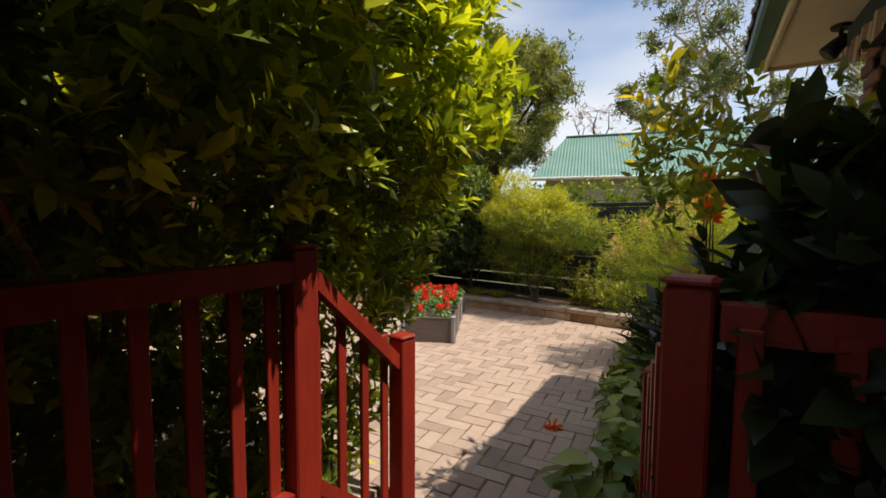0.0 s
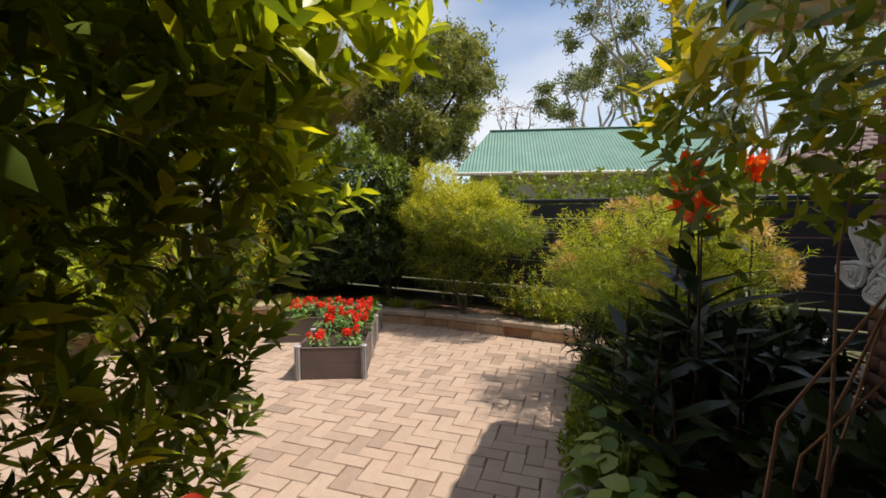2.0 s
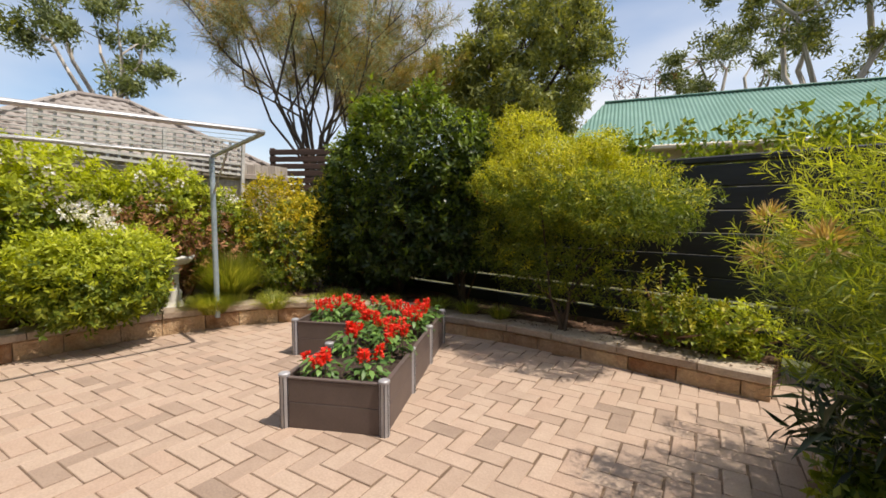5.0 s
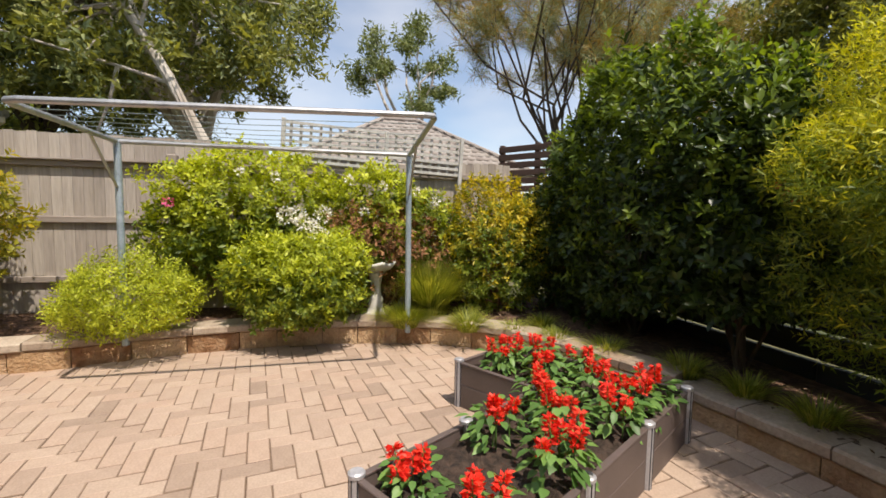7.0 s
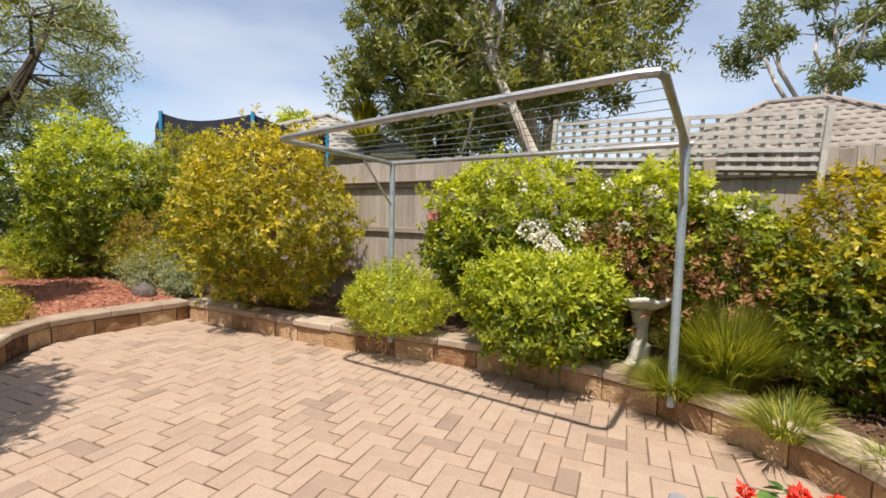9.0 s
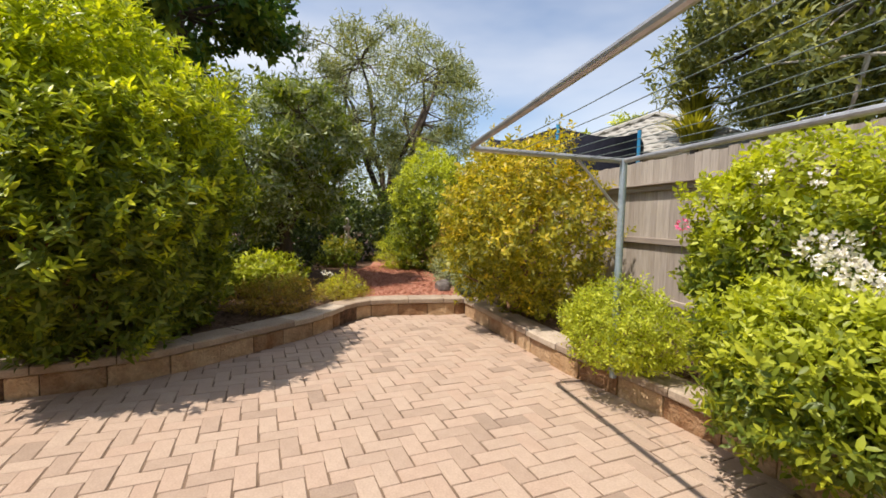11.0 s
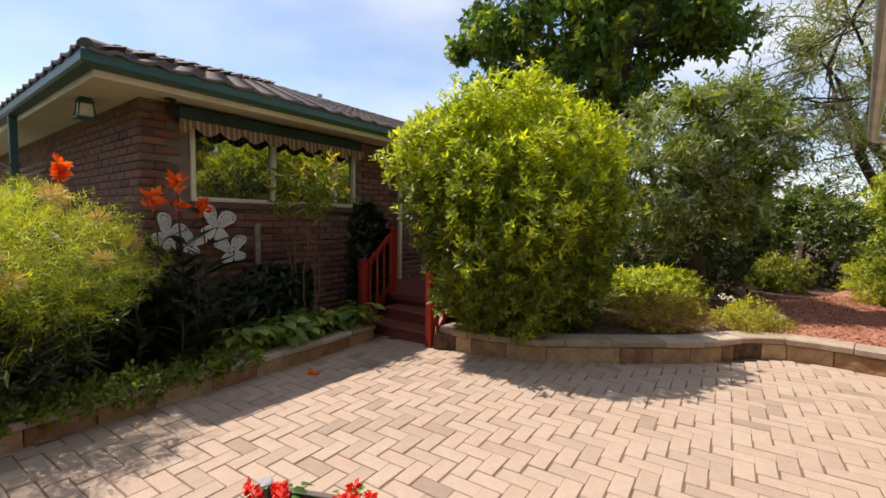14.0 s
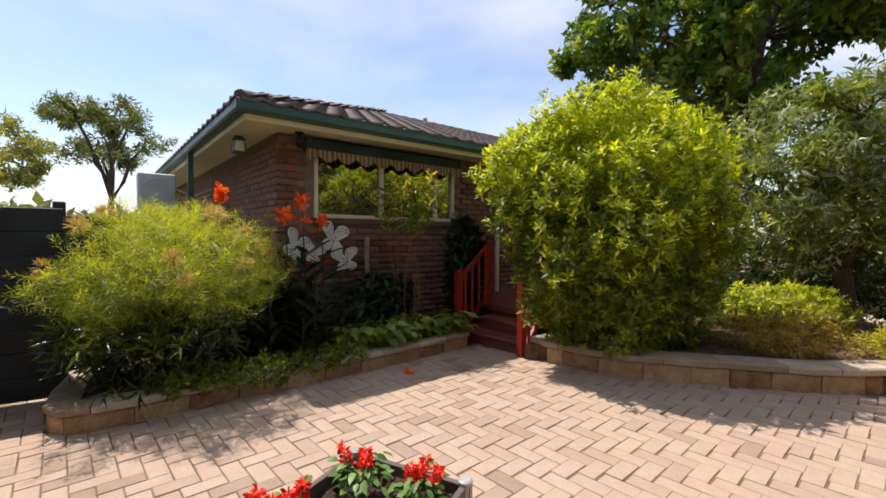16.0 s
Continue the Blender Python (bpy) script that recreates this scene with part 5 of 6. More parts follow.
bush("photinia_shrub", (-0.2, 2.58, 1.86), (0.4, 0.4, 0.34), 105, 0.082, 0.36, M["lf_mid"], "slender shrub with glossy leaves and yellowish tips", tips=(0.4, M["lf_yellow"]), n_stems=5, floor_z=0.16, stem=0.009, fine=True, lump=0.45, deep=0.2, reach=0.18)
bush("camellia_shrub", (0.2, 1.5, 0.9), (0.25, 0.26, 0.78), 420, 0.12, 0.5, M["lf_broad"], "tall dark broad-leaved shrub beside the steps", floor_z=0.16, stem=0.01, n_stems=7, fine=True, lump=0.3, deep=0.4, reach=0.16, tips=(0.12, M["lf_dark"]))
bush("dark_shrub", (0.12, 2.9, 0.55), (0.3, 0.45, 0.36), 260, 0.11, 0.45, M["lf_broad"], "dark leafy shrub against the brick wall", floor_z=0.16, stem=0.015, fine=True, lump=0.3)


def rock(name, x, y, z, s, mat, label, group):
    bm = bmesh.new()
    bmesh.ops.create_icosphere(bm, subdivisions=2, radius=1)
    o = Vector((random.random() * 9, random.random() * 9, 0))
    for v in bm.verts:
        v.co *= 1 + 0.35 * noise.noise(v.co * 1.3 + o)
        v.co = Vector((v.co.x * s[0], v.co.y * s[1], v.co.z * s[2]))
    ob = part(name, bm, mat)
    ob.matrix_world = pose(x, y, z, 0, 0, random.uniform(0, 360))
    tagged(ob, label, "rock", group)


for i in range(9):
    rock("pale_stone", -0.5 - 0.045 * i + random.uniform(-0.05, 0.05), 3.1 + 0.1 * i, 0.19, (0.09, 0.06, 0.06), M["palerock"], "pale knobbly garden stone on the soil", "pale stones by the wall")


def fallen_bloom(x, y):
    ob = thing("fallen_bloom", x, y, 0.012, "fallen orange-red blossom lying on the pavers", "flower", "fallen blossoms")
    n = 14
    d = rng.normal(0, 1, (n, 3)) * np.array([1, 1, 0.35]) + np.array([0, 0, 0.3])
    leaf_mesh("petal_cluster", rng.normal(0, 0.012, (n, 3)) * np.array([1, 1, 0]), d, rng.normal(0, 1, (n, 3)), 0.07, 0.035, M["orange_flower"], ob, droop=0.2)


fallen_bloom(-1.2, 3.06)
fallen_bloom(-0.72, 3.72)
settle(since)

# ---- garden to the south ----
since = set(bpy.data.objects)
bush("heath_shrub", (-3.0, -0.55, 0.4), (0.55, 0.42, 0.24), 900, 0.05, 0.16, M["lf_cas"], "low bronze-green heath on the raised bed", tips=(0.3, M["lf_heath"]), lump=0.3)
bush("heath_shrub", (-3.75, -1.3, 0.36), (0.35, 0.3, 0.24), 600, 0.045, 0.2, M["lf_heath"], "low yellow-green heath at the wall corner", tips=(0.7, M["lf_gold"]), lump=0.3)
bush("heath_shrub", (-4.0, -1.75, 0.25), (0.25, 0.25, 0.1), 200, 0.04, 0.25, M["lf_heath"], "flat bronze-green groundcover by the mulch", tips=(0.6, M["lf_olive"]), lump=0.3)
bush("fern_shrub", (-2.75, -1.7, 0.5), (0.45, 0.4, 0.3), 520, 0.07, 0.4, M["lf_olive"], "loose green shrub under the peach tree", tips=(0.6, M["lf_lime"]), lump=0.35)
bush("fern_shrub", (-2.35, -1.75, 0.5), (0.6, 0.5, 0.3), 420, 0.1, 0.3, M["lf_mid"], "bright green ferny plants under the peach tree", tips=(0.8, M["lf_lime"]), lump=0.45)
bush("dark_shrub", (-1.9, -6.6, 1.2), (1.5, 0.8, 1.3), 1300, 0.1, 0.4, M["lf_dark"], "dark green shrub behind the peach tree", tips=(0.4, M["lf_mid"]), lump=0.35)
bush("agave_shrub", (-5.75, -1.8, 0.4), (0.26, 0.26, 0.22), 400, 0.09, 0.12, M["lf_greygreen"], "grey-green spiky clump by the path", lump=0.2)
bush("flower_shrub", (-5.85, -2.6, 0.55), (0.55, 0.6, 0.42), 900, 0.05, 0.3, M["lf_greygreen"], "loose grey-green flowering shrub by the rocks", tips=(0.4, M["lf_olive"]), lump=0.3)
bush("bronze_shrub", (-6.0, -3.6, 0.75), (0.6, 0.6, 0.55), 900, 0.06, 0.2, M["lf_olive"], "fine-leaved shrub with bronze tips", tips=(0.5, M["lf_cas"]), lump=0.3)
bush("green_shrub", (-5.7, -5.0, 1.6), (1.1, 1.0, 1.35), 2300, 0.085, 0.4, M["lf_mid"], "tall bright green shrub beside the path", tips=(0.7, M["lf_lime"]), lump=0.3, lobes=18)
bush("green_shrub", (-7.0, -4.4, 1.55), (0.9, 1.2, 1.25), 1900, 0.08, 0.4, M["lf_mid"], "tall green shrub along the fence", tips=(0.6, M["lf_olive"]), lump=0.3, lobes=18)
bush("red_tip_shrub", (-6.9, -2.6, 1.3), (0.55, 0.7, 0.9), 900, 0.08, 0.4, M["lf_mid"], "shrub with reddish young leaves along the fence", tips=(0.5, M["lf_cas"]), lump=0.35)
bush("lime_fern", (-4.9, -5.2, 0.6), (0.5, 0.5, 0.45), 700, 0.09, 0.14, M["lf_lime"], "lime green feathery clump at the path's end", lump=0.3)
bush("dark_shrub", (-1.6, -4.6, 1.0), (1.4, 1.0, 1.0), 1500, 0.09, 0.4, M["lf_dark"], "dark green shrub in the shade", tips=(0.3, M["lf_mid"]), lump=0.3)
bush("dark_shrub", (-3.4, -5.6, 0.55), (0.55, 0.35, 0.42), 420, 0.07, 0.4, M["lf_mid"], "low leafy shrub in front of the pedestal", tips=(0.5, M["lf_olive"]), lump=0.3)
bush("dark_shrub", (-3.4, -7.4, 1.2), (1.2, 0.9, 1.3), 1500, 0.1, 0.4, M["lf_dark"], "dark green shrub at the garden's end", tips=(0.4, M["lf_mid"]), lump=0.3)
bush("dark_shrub", (-6.3, -8.6, 1.6), (1.6, 1.0, 1.7), 1500, 0.12, 0.4, M["lf_dark"], "dark green shrub at the garden's end", tips=(0.4, M["lf_mid"]), lump=0.3)
for i in range(11):
    rock("garden_rock", -5.35 - 0.06 * i + random.uniform(-0.06, 0.06), -1.95 - 0.17 * i, 0.24, (random.uniform(0.09, 0.16), random.uniform(0.08, 0.13), random.uniform(0.07, 0.12)), M["rock"], "dark rough rock edging the mulch path", "rocks along the path")
for x, y in ((-3.75, -1.85), (-3.6, -2.1), (-3.95, -2.0)):
    rock("pale_stone", x, y, 0.25, (0.13, 0.1, 0.09), M["palerock"], "pale rounded garden stone by the mulch", "pale stones by the path")
flower_heads("purple_flower", [(-3.55, -1.1, 0.62), (-3.62, -1.2, 0.58)], 0.03, M["white_flower"], "small pale lilac bloom in the heath", "flower")


def pedestal(x, y):
    ob = thing("garden_pedestal", x, y, BED, "grey stone garden pedestal among plants", "ornament")
    bm = bmesh.new()
    lathe(bm, [(0.1, -0.03), (0.1, 0.1), (0.075, 0.14), (0.065, 0.4), (0.06, 0.85), (0.075, 0.9), (0.1, 0.94), (0.1, 0.98)], sides=16)
    part("column", bm, M["palerock"], ob)
    bm = bmesh.new()
    lathe(bm, [(0.04, 0.98), (0.06, 1.05), (0.05, 1.13), (0.015, 1.2)], sides=12)
    part("finial", bm, M["palerock"], ob)


pedestal(-3.6, -6.3)


def chips(name, n, poly, z, size, mat, label):
    """Loose bark chips lying flat inside a polygon."""
    lo, hi = np.min(poly, 0), np.max(poly, 0)
    p = rng.uniform(lo, hi, (n * 3, 2))
    p = np.array([q for q in p if chip_inside(q, poly)])[:n]
    d = np.concatenate([rng.normal(0, 1, (len(p), 2)), rng.normal(0, 0.25, (len(p), 1))], 1)
    ob = leaf_mesh(name, np.concatenate([p, z + rng.uniform(0.002, 0.02, (len(p), 1))], 1), d, np.tile([0, 0, 1.0], (len(p), 1)) + rng.normal(0, 0.3, (len(p), 3)), size * rng.uniform(0.5, 1.4, len(p)), size * 0.35, mat, droop=0.0)
    tagged(ob, label, "mulch", kind="stuff")


def chip_inside(q, poly):
    c = False
    for (xa, ya), (xb, yb) in zip(poly, poly[1:] + poly[:1]):
        if (ya > q[1]) != (yb > q[1]) and q[0] < (xb - xa) * (q[1] - ya) / (yb - ya) + xa:
            c = not c
    return c


M["chip_red"] = surface("red_bark_chip", (0.26, 0.075, 0.04), (0.50, 0.21, 0.13), 0.9, 9, 60, rand="island", c2=(0.60, 0.33, 0.22))
M["chip_brown"] = surface("brown_bark_chip", (0.06, 0.035, 0.022), (0.20, 0.12, 0.075), 0.9, 9, 60, rand="island", c2=(0.30, 0.19, 0.12))
chips("red_mulch", 9000, [(-4.1, -1.25), (-5.5, -1.3), (-5.75, -2.2), (-5.6, -3.6), (-5.3, -5.5), (-4.2, -5.6), (-3.6, -4.2), (-3.55, -2.6)], BED + 0.02, 0.05, M["chip_red"], "loose red bark chips on the path")
chips("bark_mulch", 5000, [(-6.1, -1.0), (-6.6, 1.9), (-6.6, 4.9), (-4.5, 6.25), (-1.6, 6.4), (-1.6, 6.9), (-7.3, 6.9), (-7.3, -1.0)], BED, 0.05, M["chip_brown"], "loose brown bark chips on the raised bed")
chips("bark_mulch", 5000, [(-1.5, 1.2), (-2.5, 0.7), (-3.5, -0.5), (-4.2, -1.3), (-3.6, -3.5), (-1.5, -3.5)], BED, 0.05, M["chip_brown"], "loose brown bark chips on the raised bed")

settle(since)


# ---- trees ----
def limb(bm, a, b, r0, r1, bend=0.12, sides=7):
    a, b = Vector(a), Vector(b)
    L = (b - a).length
    pts = [a]
    for f in (0.3, 0.6, 0.85):
        pts.append(a.lerp(b, f) + Vector((random.uniform(-1, 1), random.uniform(-1, 1), random.uniform(-0.4, 0.6))) * bend * L * 0.5)
    pts.append(b)
    tube(bm, pts, [r0, r0 * 0.8 + r1 * 0.2, (r0 + r1) / 2, r0 * 0.25 + r1 * 0.75, r1], sides)
    return pts


def tree(name, x, y, z, height, crown, spread, clumps, per, clump_r, leaf, width, mat, bark, label, trunk=0.2, lean=(0, 0), tips=None, droop=0.3, low=0.35, seed=1, k=7, squash=0.75, sagging=0.0, reach=0.5):
    """A branching tree. crown: (centre height, half height); spread: half width. Leaves in ragged clumps at the ends of limbs."""
    random.seed(seed)
    ob = thing(name, x, y, z, label, "tree")
    bm = bmesh.new()
    top = Vector((lean[0], lean[1], height * 0.62))
    fork = top * low / 0.62 * 0.9
    limb(bm, (0, 0, -0.2), fork, trunk, trunk * 0.75, 0.06, 9)
    mains = []
    for i in range(6):
        a = i * 1.05 + random.uniform(-0.3, 0.3)
        r = spread * random.uniform(0.35, 0.62)
        e = Vector((lean[0] + r * math.cos(a), lean[1] + r * math.sin(a), crown[0] + crown[1] * random.uniform(-0.15, 0.6)))
        mains.append(limb(bm, fork, e, trunk * 0.55, trunk * 0.2, 0.16))
    centres = []
    for i in range(clumps):
        d = Vector((random.gauss(0, 1), random.gauss(0, 1), random.gauss(0, 1))).normalized()
        f = random.uniform(0.55, 1.0)
        c = Vector((lean[0] + d.x * spread * f, lean[1] + d.y * spread * f, crown[0] + d.z * crown[1] * f))
        m = min((p for pts in mains for p in pts[1:]), key=lambda p: (p - c).length)
        limb(bm, m, c, trunk * 0.13, trunk * 0.04, 0.18, 5)
        centres.append(c)
    part("trunk", bm, bark, ob)
    cc = np.array([tuple(c) for c in centres])
    idx = np.repeat(np.arange(clumps), per)
    d = unit(rng.normal(0, 1, (len(idx), 3)))
    size = clump_r * rng.uniform(0.6, 1.35, clumps)[idx][:, None]
    p = cc[idx] + d * size * (rng.random((len(idx), 1)) ** 0.5) * np.array([1, 1, squash])
    dirs = d * 0.7 + rng.normal(0, 0.5, d.shape) + np.array([0, 0, 0.25 - sagging])
    young = rng.random(len(p)) < (tips[0] if tips else 0)
    for sel, m, nm in ((~young, mat, "crown"), (young, tips[1] if tips else None, "pale_foliage")):
        if sel.sum():
            q, ld, ln, lens = sprigs(p[sel], dirs[sel], k, reach, leaf, 0.8)
            leaf_mesh(nm, q, ld, ln, lens, lens * width, m, ob, droop=droop)
    return ob


tree("olive_gum_tree", -10.3, 16.8, 0, 10, (6.4, 3.1), 3.5, 130, 56, 0.8, 0.2, 0.3, M["lf_gum"], M["bark"], "full olive-green gum tree behind the neighbour's roof", 0.3, tips=(0.7, M["lf_gumlight"]), seed=3, low=0.3, sagging=0.5)
tree("tall_gum_tree", -1.6, 23, 0, 15, (11.0, 4.2), 5.0, 80, 40, 0.8, 0.2, 0.3, M["lf_gum"], M["palebark"], "tall pale-trunked gum tree with open crown", 0.2, seed=5, low=0.3, tips=(0.35, M["lf_gumlight"]))
tree("tall_gum_tree", 3.5, 27, 0, 13, (8.0, 4.2), 5.0, 80, 40, 0.8, 0.2, 0.3, M["lf_gum"], M["palebark"], "pale-trunked gum tree with open crown", 0.17, seed=8, low=0.3, tips=(0.4, M["lf_gumlight"]))
tree("tall_gum_tree", -5.5, 30, 0, 13, (8.0, 3.6), 3.6, 26, 30, 0.9, 0.28, 0.28, M["lf_gum"], M["palebark"], "thin gum tree far behind the roof", 0.25, seed=9, low=0.4)
tree("distant_gum_tree", -27, 7.4, 0, 13, (9.5, 3.6), 3.4, 26, 34, 0.9, 0.3, 0.3, M["lf_gum"], M["palebark"], "pale-trunked gum tree beyond the brick house", 0.22, seed=11, low=0.4)
def casuarina(x, y, height, spread, limbs, mat, tip, label, seed):
    """A she-oak: many thin limbs fanning up from a low fork, each with side twigs and wispy drooping needles."""
    random.seed(seed)
    ob = thing("casuarina_tree", x, y, 0, label, "tree")
    bm = bmesh.new()
    fork = Vector((0, 0, height * 0.22))
    tube(bm, [(0, 0, -0.2), (0.05, 0.03, height * 0.1), fork], [0.15, 0.13, 0.11], 9)
    ends, ways = [], []
    for i in range(limbs):
        a = i * 2.4 + random.uniform(-0.3, 0.3)
        out = spread * math.sqrt((i + 0.5) / limbs)
        tip_at = Vector((out * math.cos(a), out * math.sin(a), height * random.uniform(0.82, 1.05) - 0.35 * out * out / spread))
        pts = limb(bm, fork + Vector((0, 0, random.uniform(-0.3, 0.9))), tip_at, 0.036, 0.01, 0.22, 5)
        for k in range(13):
            f = random.uniform(0.4, 1.0)
            q = pts[min(int(f * 4), 3)].lerp(pts[min(int(f * 4), 3) + 1], f * 4 % 1)
            w = (tip_at - fork).normalized() + Vector((random.gauss(0, 0.75), random.gauss(0, 0.75), random.gauss(0.1, 0.4)))
            e = q + w * random.uniform(0.4, 0.95)
            tube(bm, [q, q.lerp(e, 0.5) + Vector((0, 0, 0.04)), e], [0.011, 0.007, 0.003], 4)
            for m in range(10):
                ends.append(tuple(q.lerp(e, random.uniform(0.45, 1.05))))
                ways.append(tuple(w * 0.6 + Vector((random.gauss(0, 0.4), random.gauss(0, 0.4), -0.25))))
    part("trunk", bm, M["bark"], ob)
    p, d = np.array(ends), np.array(ways)
    pale = rng.random(len(p)) < 0.5
    for sel, m, nm in ((~pale, mat, "crown"), (pale, tip, "pale_foliage")):
        q, ld, ln, lens = sprigs(p[sel], d[sel], 14, 0.4, 0.34, 0.5)
        leaf_mesh(nm, q, ld, ln, lens, 0.011, m, ob, droop=0.4)


casuarina(-11.6, 8.9, 8.0, 3.3, 25, M["lf_greygreen"], M["lf_cas"], "feathery she-oak with bare limbs and orange-green needles", 12)
casuarina(-13.4, 12.8, 7.2, 2.5, 22, M["lf_cas"], M["lf_gumlight"], "feathery she-oak with orange-brown needles", 15)
tree("dark_gum_tree", -16.5, 0.2, 0, 13, (7.6, 4.6), 4.4, 130, 55, 0.9, 0.2, 0.34, M["lf_gum"], M["palebark"], "large dark green gum tree behind the paling fence", 0.3, lean=(1.2, -1.5), seed=17, low=0.25, tips=(0.55, M["lf_gumlight"]))
tree("dark_gum_tree", -15.8, -4.2, 0, 11, (6.6, 3.6), 3.5, 90, 50, 0.9, 0.2, 0.34, M["lf_gum"], M["bark"], "broad green gum tree behind the paling fence", 0.28, seed=19, low=0.3, tips=(0.5, M["lf_gumlight"]))
since = set(bpy.data.objects)
tree("maple_tree", 3.6, -10.5, 0, 14, (8.6, 4.8), 4.9, 120, 46, 1.1, 0.26, 0.6, M["lf_tree"], M["bark"], "large dense dark green tree behind the house", 0.4, seed=21, low=0.2, tips=(0.5, M["lf_mid"]))
tree("grey_wattle_tree", -4.8, -13.0, 0, 10, (5.9, 3.3), 4.2, 105, 42, 0.9, 0.22, 0.16, M["lf_greygreen"], M["bark"], "feathery grey-green tree at the garden's end", 0.25, seed=23, low=0.2, tips=(0.4, M["lf_gumlight"]))
tree("peach_tree", -2.75, -3.1, BED, 4.2, (2.25, 1.3), 1.5, 110, 26, 0.4, 0.13, 0.26, M["lf_greygreen"], M["bark"], "small peach tree with drooping leaves and dark leaning trunk", 0.13, lean=(0.25, 0.1), seed=27, low=0.22, tips=(0.5, M["lf_mid"]), droop=0.4, sagging=0.6, reach=0.2)
settle(since)
tree("pale_green_tree", -20, -17, 0, 8, (5.0, 2.4), 3.4, 40, 36, 0.9, 0.3, 0.4, M["lf_lime"], M["bark"], "pale green tree beyond the neighbouring roof", 0.25, seed=31)
tree("pale_green_tree", -28, -13, 0, 8, (4.6, 2.2), 3.4, 40, 36, 0.9, 0.3, 0.4, M["lf_mid"], M["bark"], "green tree beyond the neighbouring roof", 0.25, seed=33)
tree("bare_tree", -7.4, 20.5, 0, 8.5, (5.9, 1.7), 1.5, 34, 3, 0.5, 0.12, 0.3, M["lf_brown"], M["bark"], "small bare twiggy tree behind the green roof", 0.09, seed=41, low=0.3, reach=0.3)


def leaning_trunk():
    ob = thing("leaning_trunk", -13.0, 2.0, 0, "pale dead leaning trunk behind the paling fence", "tree")
    bm = bmesh.new()
    tube(bm, [(0, 0, -0.2), (0.05, -0.7, 1.45), (0, -1.4, 2.95), (0.05, -2.05, 4.3), (0, -2.95, 5.85), (-0.1, -4.24, 7.3)], [0.15, 0.14, 0.13, 0.115, 0.09, 0.05], 9)
    part("trunk", bm, M["palebark"], ob)
    for pts in ([(0, -2.0, 4.15), (0.1, -3.0, 4.42), (0.2, -5.0, 4.9)], [(0.1, -3.0, 4.42), (0.1, -3.2, 3.6), (0, -3.5, 3.0)], [(0, -2.6, 5.2), (0.1, -2.3, 6.3), (0, -2.4, 7.6)]):
        bm = bmesh.new()
        tube(bm, pts, [0.05, 0.035, 0.02], 6)
        part("branch", bm, M["palebark"], ob)


leaning_trunk()


def cabbage_palm(x, y, h):
    ob = grass_clump("cabbage_palm", x, y, h, 1.0, 0.9, 240, M["lf_olive"], "spiky cabbage palm behind the paling fence", width=0.06)
    ob["category"] = "palm"
    bm = bmesh.new()
    tube(bm, [(0, 0, -h - 0.1), (0.05, 0, -h * 0.5), (0, 0, 0.05)], [0.14, 0.11, 0.1], 8)
    part("trunk", bm, M["bark"], ob)


cabbage_palm(-13.6, -5.6, 4.5)
cabbage_palm(-13.0, -4.9, 3.6)
since = set(bpy.data.objects)
tree("distant_gum_tree", 32, 10.5, 0, 12, (8.2, 2.8), 3.6, 30, 36, 1.0, 0.34, 0.3, M["lf_gum"], M["bark"], "distant gum tree beyond the side gate", 0.25, seed=35)
tree("distant_gum_tree", 27, 16.0, 0, 9, (5.6, 2.4), 3.4, 30, 36, 1.0, 0.34, 0.3, M["lf_gumlight"], M["bark"], "distant olive gum tree beyond the side gate", 0.25, seed=36)
tree("wattle_tree", 3.6, 8.6, 0, 4.0, (2.6, 0.9), 1.2, 22, 26, 0.38, 0.12, 0.16, M["lf_gumlight"], M["bark"], "light open wattle beside the side gate", 0.07, seed=38, low=0.25, tips=(0.4, M["lf_gold"]), reach=0.2)
settle(since)
random.seed(77)

flower_heads("orange_leaf_tuft", [(-4.0, 6.2, 1.5), (-3.95, 6.2, 1.45)], 0.045, M["rust_leaf"], "tuft of rusty young leaves on the hedge", "foliage", n=18, petal=0.035)

# climbing plant along the far side of the black fence
vine = thing("jasmine_vine", -1.2, 7.3, 0, "leafy climbing vine along the top of the black fence", "vine")
n = 1100
p = np.stack([rng.uniform(-2.6, 2.8, n), rng.uniform(-0.15, 0.4, n), 1.62 + rng.random(n) ** 1.6 * 0.55], 1)
q, ld, ln, lens = sprigs(p, rng.normal(0, 1, (n, 3)) + np.array([0, -0.2, 0.5]), 7, 0.14, 0.07)
leaf_mesh("vine_foliage", q, ld, ln, lens, lens * 0.5, M["lf_mid"], vine)
bm = bmesh.new()
for i in range(8):
    x = -2.4 + i * 0.65
    limb(bm, (x, 0.2, -0.05), (x + 0.3, 0.1, 1.9), 0.02, 0.006)
part("vine_stem_framework", bm, M["twig"], vine)

# belt of distant trees
n = 5200
a = rng.uniform(0, 6.28, n)
r = rng.uniform(42, 62, n)
p = np.stack([-3 + r * np.cos(a), 2 + r * np.sin(a), rng.random(n) ** 1.4 * (3.2 + 1.4 * np.sin(a * 7) + 1.3 * np.sin(a * 17 + 1))], 1)
q, ld, ln, lens = sprigs(p, rng.normal(0, 1, (n, 3)) + np.array([0, 0, 0.4]), 7, 1.2, 1.0)
tagged(leaf_mesh("tree_belt", q, ld, ln, lens, lens * 0.55, M["lf_gum"]), "distant belt of bushland trees", "trees", kind="stuff")

